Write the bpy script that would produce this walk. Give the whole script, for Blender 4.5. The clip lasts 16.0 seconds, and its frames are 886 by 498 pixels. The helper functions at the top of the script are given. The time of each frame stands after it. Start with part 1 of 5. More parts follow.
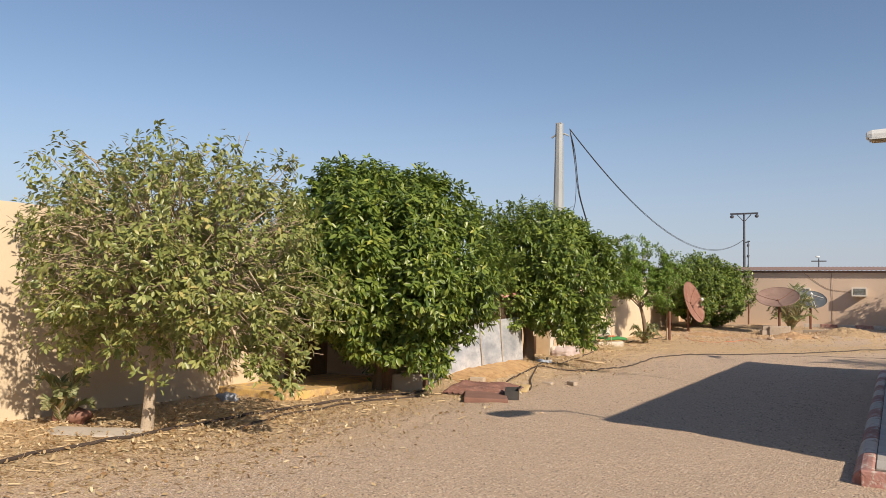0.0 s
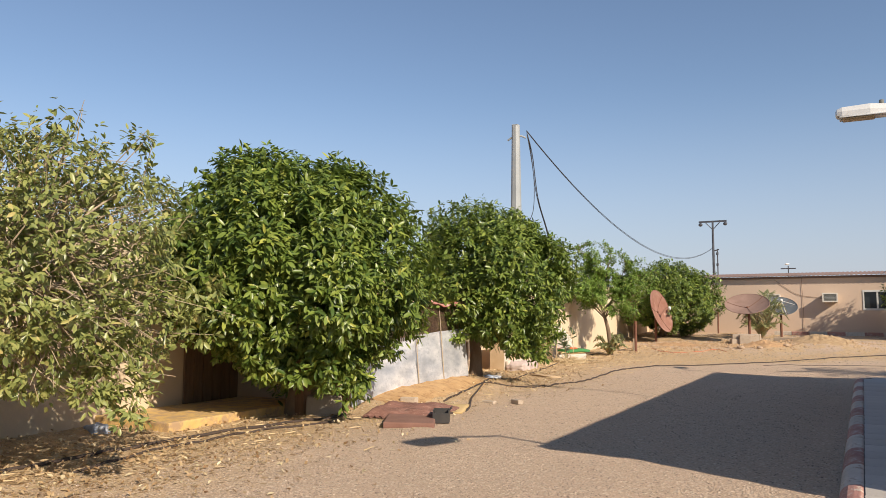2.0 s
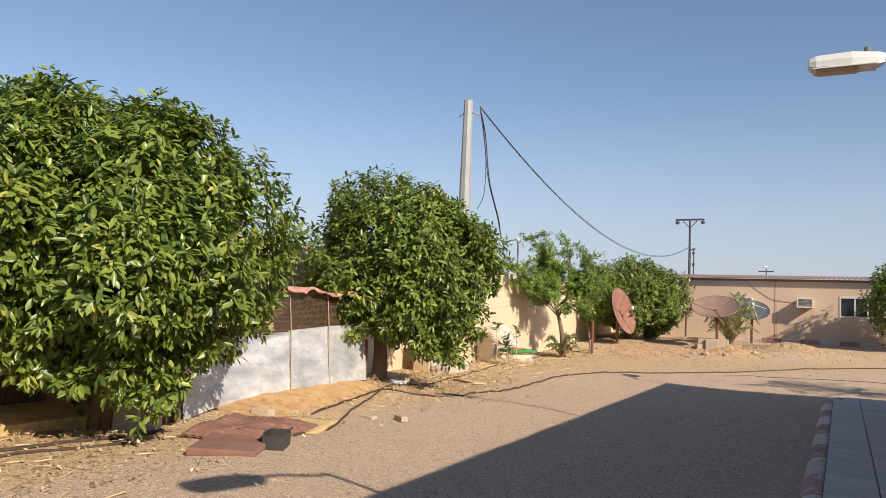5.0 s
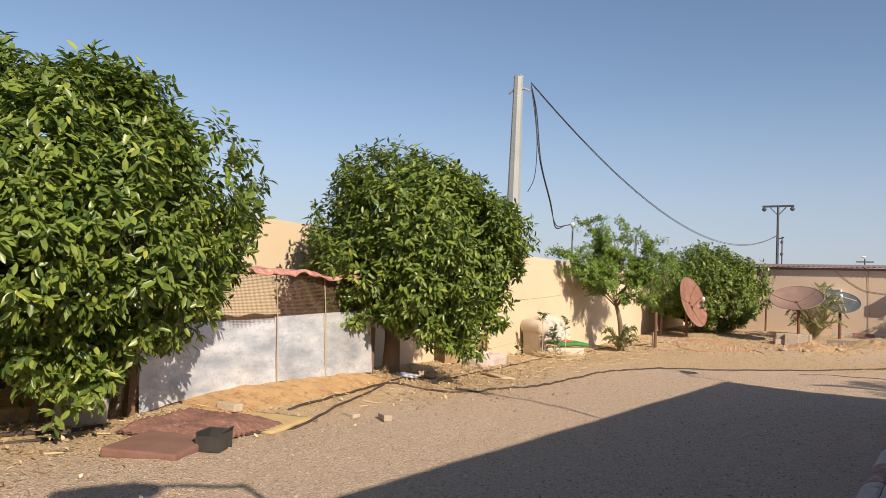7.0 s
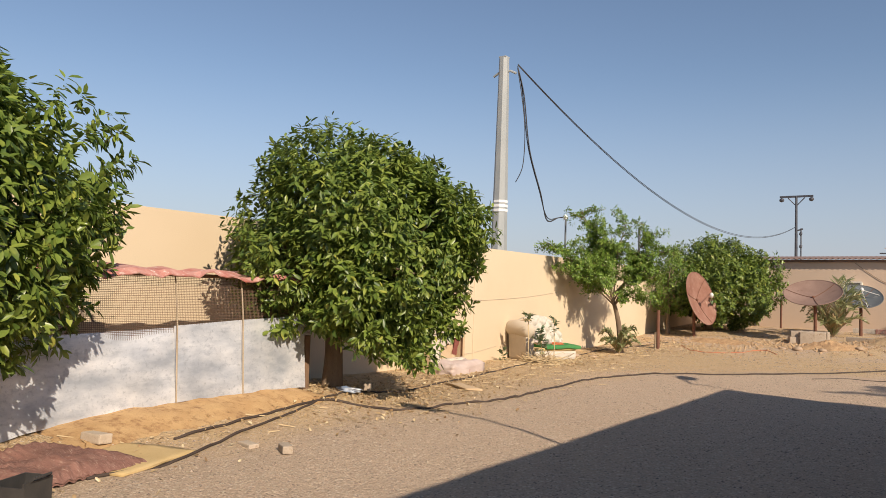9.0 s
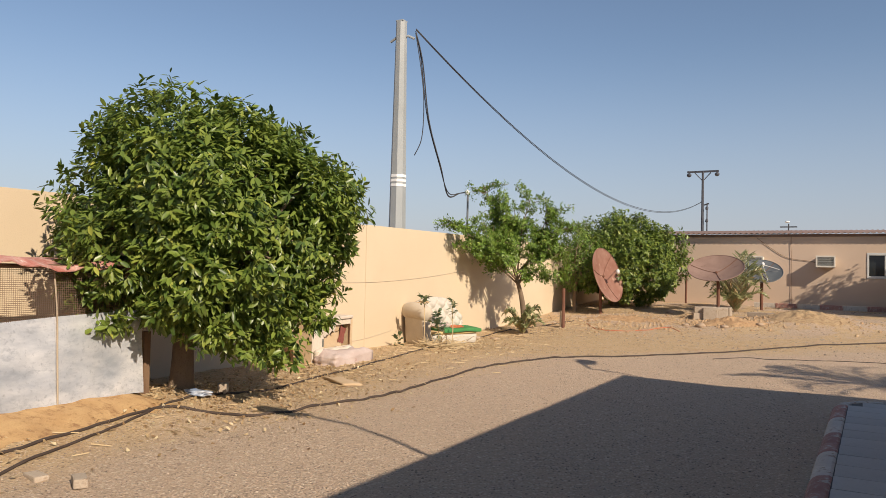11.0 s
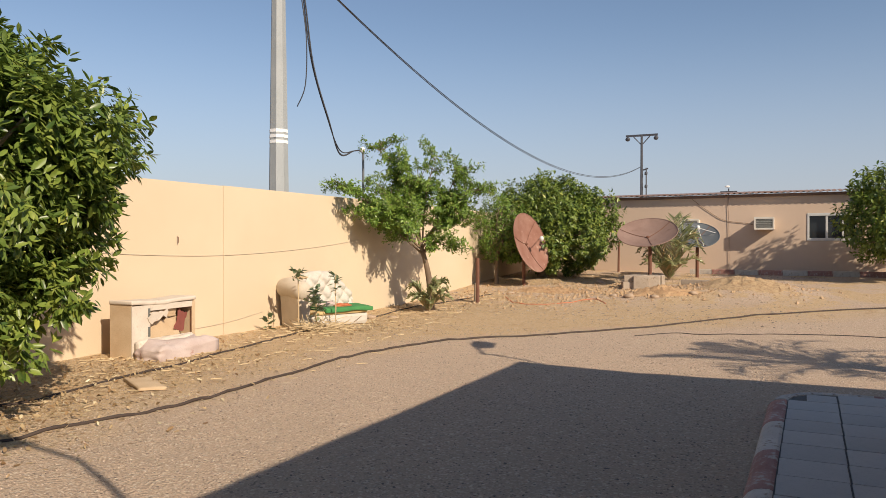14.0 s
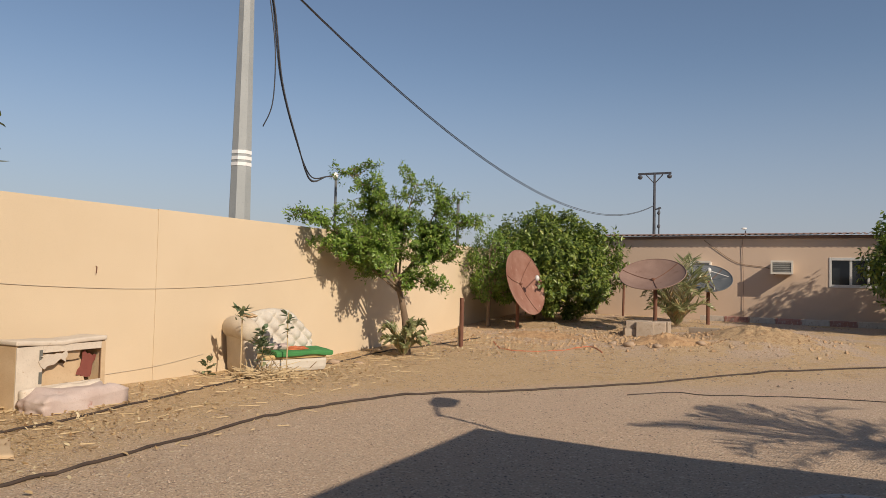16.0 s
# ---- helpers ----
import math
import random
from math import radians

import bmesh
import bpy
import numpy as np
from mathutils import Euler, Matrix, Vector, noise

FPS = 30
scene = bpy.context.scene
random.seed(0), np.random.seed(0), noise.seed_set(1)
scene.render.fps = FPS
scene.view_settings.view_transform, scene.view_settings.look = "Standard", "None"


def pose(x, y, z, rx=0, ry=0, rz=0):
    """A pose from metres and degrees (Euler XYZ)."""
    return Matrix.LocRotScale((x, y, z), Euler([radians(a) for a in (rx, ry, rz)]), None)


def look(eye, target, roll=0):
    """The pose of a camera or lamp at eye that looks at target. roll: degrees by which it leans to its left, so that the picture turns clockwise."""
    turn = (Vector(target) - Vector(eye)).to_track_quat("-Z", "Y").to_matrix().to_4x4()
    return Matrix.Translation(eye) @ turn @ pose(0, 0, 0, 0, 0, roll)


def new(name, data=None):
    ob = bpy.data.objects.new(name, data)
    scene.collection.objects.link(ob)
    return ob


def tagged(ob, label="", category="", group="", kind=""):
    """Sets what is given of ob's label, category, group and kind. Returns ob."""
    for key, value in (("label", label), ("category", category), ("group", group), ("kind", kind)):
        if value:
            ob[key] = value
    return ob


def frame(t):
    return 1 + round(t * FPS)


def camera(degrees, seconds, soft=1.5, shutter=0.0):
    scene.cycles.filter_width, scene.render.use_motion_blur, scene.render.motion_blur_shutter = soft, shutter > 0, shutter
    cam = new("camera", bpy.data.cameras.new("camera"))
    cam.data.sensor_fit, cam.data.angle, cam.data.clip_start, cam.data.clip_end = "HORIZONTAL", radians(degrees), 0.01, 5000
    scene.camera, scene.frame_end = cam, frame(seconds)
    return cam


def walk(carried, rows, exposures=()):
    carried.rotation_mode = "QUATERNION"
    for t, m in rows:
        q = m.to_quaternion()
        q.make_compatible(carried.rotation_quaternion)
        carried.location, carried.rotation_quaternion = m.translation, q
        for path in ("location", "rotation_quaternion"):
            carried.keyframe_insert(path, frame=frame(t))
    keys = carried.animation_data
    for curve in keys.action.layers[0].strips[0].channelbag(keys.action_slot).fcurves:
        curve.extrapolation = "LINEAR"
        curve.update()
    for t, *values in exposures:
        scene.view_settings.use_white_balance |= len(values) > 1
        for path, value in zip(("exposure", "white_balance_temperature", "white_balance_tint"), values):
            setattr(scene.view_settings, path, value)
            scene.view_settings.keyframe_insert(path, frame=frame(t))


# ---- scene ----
cam = camera(61.5, 16.0, 0.85)
PATH = [
    (0, (9.584, -0.596, 1.696), (8.568, 1.122, 1.825), 1.3),
    (0.5, (9.522, -0.155, 1.636), (8.471, 1.535, 1.837), -0.3),
    (1, (9.444, 0.329, 1.615), (8.438, 2.046, 1.813), 0.1),
    (1.5, (9.457, 0.861, 1.58), (8.48, 2.596, 1.767), 0.2),
    (2, (9.472, 1.311, 1.583), (8.515, 3.059, 1.756), 0.2),
    (2.5, (9.388, 1.766, 1.614), (8.456, 3.528, 1.781), 0.4),
    (3, (9.449, 2.248, 1.619), (8.523, 4.014, 1.779), 0.9),
    (3.5, (9.477, 2.721, 1.624), (8.56, 4.491, 1.778), 1.4),
    (4, (9.476, 3.207, 1.647), (8.603, 5.0, 1.798), 1.6),
    (4.2, (9.53, 3.47, 1.642), (8.655, 5.262, 1.792), 1.7),
    (6.3, (9.693, 5.596, 1.674), (8.687, 7.319, 1.82), 2.9),
    (6.5, (9.803, 5.79, 1.647), (8.801, 7.516, 1.777), 2.9),
    (7, (9.993, 6.183, 1.607), (8.874, 7.837, 1.726), 2.7),
    (7.5, (10.055, 6.759, 1.604), (8.903, 8.388, 1.739), 2.9),
    (8, (10.032, 7.407, 1.628), (8.841, 9.008, 1.76), 0.4),
    (8.5, (10.05, 7.906, 1.687), (8.847, 9.499, 1.813), 0.0),
    (9, (9.945, 8.22, 1.687), (8.784, 9.844, 1.8), 1.9),
    (11.3, (9.821, 9.928, 1.851), (8.845, 11.674, 1.888), 0.9),
    (11.5, (9.81, 10.123, 1.826), (8.834, 11.869, 1.845), 0.7),
    (12, (9.664, 10.703, 1.769), (8.762, 12.488, 1.769), 0.4),
    (12.5, (9.697, 11.248, 1.738), (8.806, 13.039, 1.725), 0.8),
    (13, (9.712, 11.737, 1.716), (8.817, 13.525, 1.69), 1.1),
    (13.5, (9.696, 12.213, 1.734), (8.823, 14.013, 1.72), -0.3),
    (14, (9.772, 12.706, 1.721), (8.904, 14.507, 1.705), 0.0),
    (14.5, (9.734, 13.209, 1.706), (8.868, 15.011, 1.693), 0.2),
    (15, (9.715, 13.739, 1.701), (8.855, 15.545, 1.691), 0.2),
    (15.5, (9.781, 14.235, 1.718), (8.887, 16.024, 1.708), 0.3),
    (16, (9.726, 14.736, 1.754), (8.819, 16.517, 1.836), 1.4),
]
walk(cam, [(t, look(eye, target, roll)) for t, eye, target, roll in PATH],
     [(0, 0.05, 7200, 13.5), (0.5, -0.15, 7200, 13.5), (1, 0.12, 7200, 13.5), (1.5, 0.16, 7200, 13.5), (4, 0.2, 7200, 13.5), (8.5, 0.02, 7380, 14), (11.4, -0.06, 7380, 14), (12.5, 0.06, 7380, 14), (14.5, -0.08, 7380, 14), (16, -0.34, 7380, 14)])

# ---- sky and sun ----
SUN_DIR = Vector((-1.38, 0.68, -1.0)).normalized()      # the way the sunlight travels
world = bpy.data.worlds.new("world")
scene.world = world
world.use_nodes = True
wn = world.node_tree.nodes
sky = wn.new("ShaderNodeTexSky")
sky.sky_type = "NISHITA"
sky.sun_disc = False
sky.sun_elevation = radians(33.0)
sky.sun_rotation = radians(116)
sky.altitude = 300
sky.air_density, sky.dust_density, sky.ozone_density = 1.0, 0.5, 3.5
wn["Background"].inputs["Strength"].default_value = 0.121
# pale desert haze thickening towards the horizon
wl = world.node_tree.links
way = wn.new("ShaderNodeTexCoord")
axes = wn.new("ShaderNodeSeparateXYZ")
wl.new(way.outputs["Generated"], axes.inputs[0])
haze = wn.new("ShaderNodeMapRange")
haze.interpolation_type = "SMOOTHSTEP"
haze.inputs["From Min"].default_value, haze.inputs["From Max"].default_value = 0.3, -0.05
haze.inputs["To Max"].default_value = 0.85
wl.new(axes.outputs["Z"], haze.inputs["Value"])
veil = wn.new("ShaderNodeMix")
veil.data_type = "RGBA"
veil.inputs[7].default_value = (3.25, 3.75, 5.05, 1)
wl.new(haze.outputs["Result"], veil.inputs[0])
wl.new(sky.outputs["Color"], veil.inputs[6])
wl.new(veil.outputs[2], wn["Background"].inputs["Color"])
sun_data = bpy.data.lights.new("sun", "SUN")
sun_data.energy, sun_data.angle, sun_data.color = 5.3, radians(0.55), (1.0, 0.93, 0.82)
sun = new("sun", sun_data)
sun.matrix_world = look((30, -20, 25), Vector((30, -20, 25)) + SUN_DIR)


# ---- materials ----
def nodes_of(name):
    m = bpy.data.materials.new(name)
    m.use_nodes = True
    t = m.node_tree
    return m, t, t.nodes["Principled BSDF"]


def nd(t, kind, **values):
    n = t.nodes.new(kind)
    for k, v in values.items():
        n.inputs[k].default_value = v
    return n


def mixed(t, fac, a, b):
    n = t.nodes.new("ShaderNodeMix")
    n.data_type = "RGBA"
    if hasattr(fac, "is_linked"):
        t.links.new(fac, n.inputs[0])
    else:
        n.inputs[0].default_value = fac
    for i, c in ((6, a), (7, b)):
        if hasattr(c, "is_linked"):
            t.links.new(c, n.inputs[i])
        else:
            n.inputs[i].default_value = (*c, 1)
    return n.outputs[2]


def ramp(t, fac, lo, hi):
    n = t.nodes.new("ShaderNodeMapRange")
    n.inputs["From Min"].default_value, n.inputs["From Max"].default_value = lo, hi
    t.links.new(fac, n.inputs["Value"])
    return n.outputs["Result"]


def grain(t, scale, detail=4.0, rough=0.6, stretch=None):
    n = nd(t, "ShaderNodeTexNoise", Scale=scale, Detail=detail, Roughness=rough)
    c = t.nodes.new("ShaderNodeTexCoord")
    if stretch:
        mp = nd(t, "ShaderNodeMapping", Scale=stretch)
        t.links.new(c.outputs["Object"], mp.inputs["Vector"])
        t.links.new(mp.outputs["Vector"], n.inputs["Vector"])
    else:
        t.links.new(c.outputs["Object"], n.inputs["Vector"])
    return n.outputs["Fac"]


def bumped(t, bsdf, height, strength, distance=0.02):
    b = nd(t, "ShaderNodeBump", Strength=strength, Distance=distance)
    t.links.new(height, b.inputs["Height"])
    t.links.new(b.outputs["Normal"], bsdf.inputs["Normal"])


def surface(name, a, b, big=1.2, fine=40.0, rough=0.85, metal=0.0, bump=0.3, wear=None, wear_at=(0.58, 0.66), stretch=None, vary=0.0):
    """A worn surface: two colours blended at a large scale, fine grain, and patches of wear."""
    m, t, p = nodes_of(name)
    g1, g2 = grain(t, big, 5, 0.6, stretch), grain(t, fine, 3, 0.6)
    col = mixed(t, ramp(t, g1, 0.3, 0.7), a, b)
    dark = tuple(c * 0.72 for c in a)
    col = mixed(t, ramp(t, g2, 0.55, 0.95), col, dark)
    if wear:
        g3 = grain(t, big * 2.3, 8, 0.7, stretch)
        col = mixed(t, ramp(t, g3, *wear_at), col, wear)
    if vary:
        info = t.nodes.new("ShaderNodeObjectInfo")
        hsv = nd(t, "ShaderNodeHueSaturation")
        mr = t.nodes.new("ShaderNodeMapRange")
        mr.inputs["To Min"].default_value, mr.inputs["To Max"].default_value = 1 - vary, 1 + vary
        t.links.new(info.outputs["Random"], mr.inputs["Value"])
        t.links.new(mr.outputs["Result"], hsv.inputs["Value"])
        t.links.new(col, hsv.inputs["Color"])
        col = hsv.outputs["Color"]
    t.links.new(col, p.inputs["Base Color"])
    p.inputs["Roughness"].default_value, p.inputs["Metallic"].default_value = rough, metal
    if bump:
        bumped(t, p, g2, bump)
    return m


def leaf_material(name, dark, light, yellow, share=0.9):
    """Leaves that vary one by one, with paler young sprays and a share of yellow ones."""
    young = tuple(0.45 * a + 0.55 * b for a, b in zip(light, yellow))
    m, t, p = nodes_of(name)
    geo = t.nodes.new("ShaderNodeNewGeometry")
    r = geo.outputs["Random Per Island"]
    col = mixed(t, r, dark, light)
    # young growth comes in sprays
    col = mixed(t, ramp(t, grain(t, 4.5, 3, 0.6), 0.52, 0.78), col, young)
    col = mixed(t, ramp(t, r, share, share + 0.03), col, yellow)
    t.links.new(col, p.inputs["Base Color"])
    p.inputs["Roughness"].default_value = 0.36
    tr = t.nodes.new("ShaderNodeBsdfTranslucent")
    t.links.new(col, tr.inputs["Color"])
    add = nd(t, "ShaderNodeMixShader", Fac=0.27)
    t.links.new(p.outputs[0], add.inputs[1])
    t.links.new(tr.outputs[0], add.inputs[2])
    t.links.new(add.outputs[0], t.nodes["Material Output"].inputs["Surface"])
    return m


def ground_material():
    m, t, p = nodes_of("yard_ground")
    c = t.nodes.new("ShaderNodeTexCoord")
    sep = t.nodes.new("ShaderNodeSeparateXYZ")
    t.links.new(c.outputs["Object"], sep.inputs[0])
    edge = grain(t, 0.55, 4, 0.6)
    # the gravelled drive lies between the planted strip by the wall and the kerb, and ends before the far berm
    wob = t.nodes.new("ShaderNodeMath"); wob.operation = "MULTIPLY_ADD"
    t.links.new(edge, wob.inputs[0]); wob.inputs[1].default_value = 3.2
    t.links.new(sep.outputs["X"], wob.inputs[2])
    gx = ramp(t, wob.outputs[0], 4.2, 5.9)
    wy = t.nodes.new("ShaderNodeMath"); wy.operation = "MULTIPLY_ADD"
    t.links.new(sep.outputs["X"], wy.inputs[0]); wy.inputs[1].default_value = -0.9
    t.links.new(sep.outputs["Y"], wy.inputs[2])
    wy2 = t.nodes.new("ShaderNodeMath"); wy2.operation = "MULTIPLY_ADD"
    t.links.new(edge, wy2.inputs[0]); wy2.inputs[1].default_value = 3.0
    t.links.new(wy.outputs[0], wy2.inputs[2])
    gy = ramp(t, wy2.outputs[0], 23.8, 22.2)
    both = t.nodes.new("ShaderNodeMath"); both.operation = "MULTIPLY"
    t.links.new(gx, both.inputs[0]); t.links.new(gy, both.inputs[1])
    # gravel shows again in patches on the rise before the far building
    far = t.nodes.new("ShaderNodeMath"); far.operation = "MULTIPLY"
    t.links.new(ramp(t, sep.outputs["Y"], 30.5, 33.0), far.inputs[0])
    t.links.new(ramp(t, grain(t, 0.8, 5, 0.65), 0.47, 0.56), far.inputs[1])
    most = t.nodes.new("ShaderNodeMath"); most.operation = "MAXIMUM"
    t.links.new(both.outputs[0], most.inputs[0]); t.links.new(far.outputs[0], most.inputs[1])
    both = most
    fine, mid = grain(t, 55, 4, 0.75), grain(t, 9, 5, 0.7)
    vor = nd(t, "ShaderNodeTexVoronoi", Scale=42.0)
    t.links.new(c.outputs["Object"], vor.inputs["Vector"])
    sand = mixed(t, ramp(t, mid, 0.35, 0.7), (0.58, 0.385, 0.20), (0.70, 0.515, 0.305))
    sand = mixed(t, ramp(t, fine, 0.53, 0.74), sand, (0.27, 0.16, 0.095))
    blot, clod = grain(t, 2.2, 6, 0.7), grain(t, 20, 6, 0.8)
    sand = mixed(t, ramp(t, clod, 0.58, 0.72), sand, (0.27, 0.155, 0.085))
    sand = mixed(t, ramp(t, clod, 0.46, 0.33), sand, (0.66, 0.50, 0.33))
    sand = mixed(t, ramp(t, blot, 0.56, 0.72), sand, (0.42, 0.24, 0.115))
    stones = mixed(t, ramp(t, vor.outputs["Distance"], 0.1, 0.55), (0.74, 0.555, 0.40), (0.56, 0.40, 0.28))
    stones = mixed(t, ramp(t, vor.outputs["Color"], 0.72, 0.9), stones, (0.78, 0.65, 0.49))
    stones = mixed(t, ramp(t, fine, 0.58, 0.78), stones, (0.27, 0.215, 0.165))
    stones = mixed(t, ramp(t, mid, 0.45, 0.8), stones, (0.55, 0.415, 0.295))
    stones = mixed(t, ramp(t, clod, 0.55, 0.72), stones, (0.36, 0.265, 0.19))
    stones = mixed(t, ramp(t, blot, 0.55, 0.75), stones, (0.55, 0.405, 0.285))
    chips = nd(t, "ShaderNodeTexVoronoi", Scale=27.0)
    t.links.new(c.outputs["Object"], chips.inputs["Vector"])
    near = ramp(t, chips.outputs["Distance"], 0.34, 0.22)
    for lo, hi, tone in ((0.62, 0.66, (0.76, 0.62, 0.475)), (0.33, 0.29, (0.28, 0.205, 0.155))):
        pick = t.nodes.new("ShaderNodeMath"); pick.operation = "MULTIPLY"
        t.links.new(ramp(t, chips.outputs["Color"], lo, hi), pick.inputs[0])
        t.links.new(near, pick.inputs[1])
        stones = mixed(t, pick.outputs[0], stones, tone)
        sand = mixed(t, pick.outputs[0], sand, tone)
    col = mixed(t, both.outputs[0], sand, stones)
    t.links.new(col, p.inputs["Base Color"])
    p.inputs["Roughness"].default_value = 0.95
    hsum = t.nodes.new("ShaderNodeMath"); hsum.operation = "ADD"
    t.links.new(fine, hsum.inputs[0]); t.links.new(vor.outputs["Distance"], hsum.inputs[1])
    bumped(t, p, hsum.outputs[0], 0.9, 0.03)
    return m


M_GROUND = ground_material()
M_WALL = surface("cream_render", (0.60, 0.475, 0.325), (0.655, 0.53, 0.375), 0.35, 60, 0.9, 0, 0.12, (0.54, 0.415, 0.28), (0.63, 0.75))
M_FARWALL = surface("pink_render", (0.585, 0.44, 0.33), (0.63, 0.48, 0.365), 0.3, 50, 0.9, 0, 0.1, (0.47, 0.34, 0.25), (0.62, 0.72))
M_CONC = surface("concrete", (0.42, 0.37, 0.31), (0.52, 0.46, 0.39), 3, 60, 0.9, 0, 0.4, (0.3, 0.24, 0.18))
M_YELLOW = surface("yellow_painted_concrete", (0.60, 0.39, 0.13), (0.68, 0.46, 0.18), 2.5, 50, 0.85, 0, 0.3, (0.42, 0.28, 0.16), (0.44, 0.58))
M_RED = surface("red_kerb_paint", (0.33, 0.15, 0.12), (0.43, 0.23, 0.19), 5, 40, 0.85, 0, 0.6, (0.50, 0.43, 0.36), (0.52, 0.62), vary=0.1)
M_WHITE = surface("white_kerb_paint", (0.50, 0.44, 0.38), (0.60, 0.54, 0.47), 5, 40, 0.85, 0, 0.6, (0.32, 0.23, 0.17), (0.54, 0.64), vary=0.1)
M_TILE = surface("grey_paving_tile", (0.42, 0.385, 0.345), (0.5, 0.46, 0.41), 2.2, 45, 0.75, 0, 0.15, (0.34, 0.29, 0.24), (0.6, 0.75), vary=0.08)
M_GROUT = surface("dark_grout", (0.12, 0.10, 0.085), (0.18, 0.15, 0.12), 3, 40)
M_STEEL = surface("galvanised_sheet", (0.44, 0.475, 0.525), (0.92, 0.92, 0.93), 1.7, 24, 0.34, 0.45, 0.12, (0.42, 0.45, 0.49), (0.55, 0.76), (1, 1, 2.2), vary=0.05)
M_POLE = surface("galvanised_pole", (0.29, 0.31, 0.31), (0.355, 0.375, 0.375), 1.0, 30, 0.65, 0.1, 0.05)
M_CONDUIT = surface("dull_grey_conduit", (0.13, 0.14, 0.155), (0.19, 0.20, 0.215), 3, 40, 0.6, 0.2, 0.05)
M_MAST = surface("dark_mast_steel", (0.05, 0.055, 0.07), (0.08, 0.085, 0.10), 3, 40, 0.6, 0.2, 0.05)
M_WHITEPAINT = surface("white_paint", (0.78, 0.78, 0.76), (0.84, 0.83, 0.8), 3, 40, 0.5, 0, 0.05)
M_RUST = surface("rusty_steel", (0.145, 0.062, 0.04), (0.20, 0.09, 0.055), 6, 60, 0.85, 0.1, 0.3)
M_DISHRED = surface("rusty_red_dish", (0.22, 0.088, 0.058), (0.33, 0.185, 0.14), 1.6, 40, 0.8, 0.1, 0.2, (0.45, 0.31, 0.24), (0.58, 0.68))
M_DISHTAN = surface("dusty_brown_dish", (0.22, 0.135, 0.105), (0.29, 0.19, 0.15), 2.2, 40, 0.8, 0.1, 0.2, (0.13, 0.065, 0.045), (0.62, 0.7))
M_DISHGREY = surface("weathered_blue_grey_dish", (0.10, 0.115, 0.125), (0.15, 0.165, 0.175), 2.6, 40, 0.7, 0.2, 0.2, (0.26, 0.26, 0.25), (0.58, 0.68))
M_BARK = surface("grey_brown_bark", (0.17, 0.115, 0.075), (0.26, 0.19, 0.13), 6, 45, 0.95, 0, 0.7, stretch=(1, 1, 0.25))
M_PALEBARK = surface("pale_bark", (0.36, 0.28, 0.20), (0.47, 0.38, 0.28), 6, 45, 0.95, 0, 0.6, stretch=(1, 1, 0.25))
M_TWIG = surface("dry_twig", (0.32, 0.245, 0.16), (0.42, 0.335, 0.23), 8, 60, 0.95, 0, 0.3)
M_LEAF = leaf_material("glossy_green_leaf", (0.062, 0.116, 0.023), (0.235, 0.31, 0.06), (0.42, 0.43, 0.09), 0.965)
M_LEAFPALE = leaf_material("yellowing_leaf", (0.14, 0.18, 0.05), (0.35, 0.375, 0.12), (0.50, 0.42, 0.16), 0.95)
M_LEAFFINE = leaf_material("fine_green_leaf", (0.085, 0.165, 0.025), (0.235, 0.36, 0.065), (0.36, 0.42, 0.1), 0.94)
M_SEEDLING = leaf_material("grey_green_broad_leaf", (0.10, 0.15, 0.085), (0.20, 0.265, 0.15), (0.30, 0.33, 0.18), 0.94)
M_PALM = leaf_material("grey_green_palm_leaf", (0.19, 0.225, 0.10), (0.36, 0.37, 0.18), (0.5, 0.36, 0.18), 0.85)
M_LITTER = leaf_material("dry_fallen_leaf", (0.32, 0.19, 0.09), (0.66, 0.50, 0.29), (0.72, 0.60, 0.38), 0.8)
M_CABLE = surface("black_cable", (0.025, 0.025, 0.03), (0.04, 0.04, 0.045), 5, 40, 0.6, 0, 0)
M_HOSE = surface("dusty_black_hose", (0.042, 0.028, 0.022), (0.075, 0.052, 0.04), 3, 40, 0.8, 0, 0.1)
M_ORANGE = surface("orange_cable", (0.5, 0.13, 0.05), (0.55, 0.18, 0.08), 5, 40, 0.7, 0, 0)
M_BLACK = surface("black_plastic", (0.03, 0.03, 0.03), (0.06, 0.055, 0.05), 5, 40, 0.55, 0, 0.1)
M_CREAM = surface("cream_upholstery", (0.50, 0.42, 0.32), (0.60, 0.52, 0.41), 3, 70, 0.9, 0, 0.3, (0.45, 0.35, 0.24), (0.6, 0.72))
M_SOFA = surface("whitish_tufted_fabric", (0.50, 0.455, 0.385), (0.59, 0.545, 0.47), 4, 70, 0.9, 0, 0.3, (0.48, 0.40, 0.30), (0.6, 0.72))
M_GREEN = surface("green_cloth", (0.035, 0.19, 0.055), (0.06, 0.26, 0.08), 4, 70, 0.9, 0, 0.3)
M_ORANGECLOTH = surface("orange_cloth", (0.5, 0.13, 0.05), (0.55, 0.2, 0.1), 4, 70, 0.9, 0, 0.3)
M_MATTRESS = surface("stained_pinkish_fabric", (0.46, 0.35, 0.31), (0.58, 0.48, 0.43), 3, 70, 0.95, 0, 0.3, (0.38, 0.19, 0.16), (0.6, 0.7))
M_CARD = surface("torn_cardboard", (0.50, 0.35, 0.21), (0.60, 0.45, 0.29), 3, 60, 0.9, 0, 0.2)
M_BOARD = surface("weathered_chipboard", (0.55, 0.47, 0.38), (0.66, 0.58, 0.48), 3, 60, 0.85, 0, 0.2, (0.4, 0.28, 0.18), (0.62, 0.7))
M_DARKRED = surface("dark_red_fabric", (0.22, 0.06, 0.045), (0.3, 0.09, 0.07), 4, 60, 0.9, 0, 0.2)
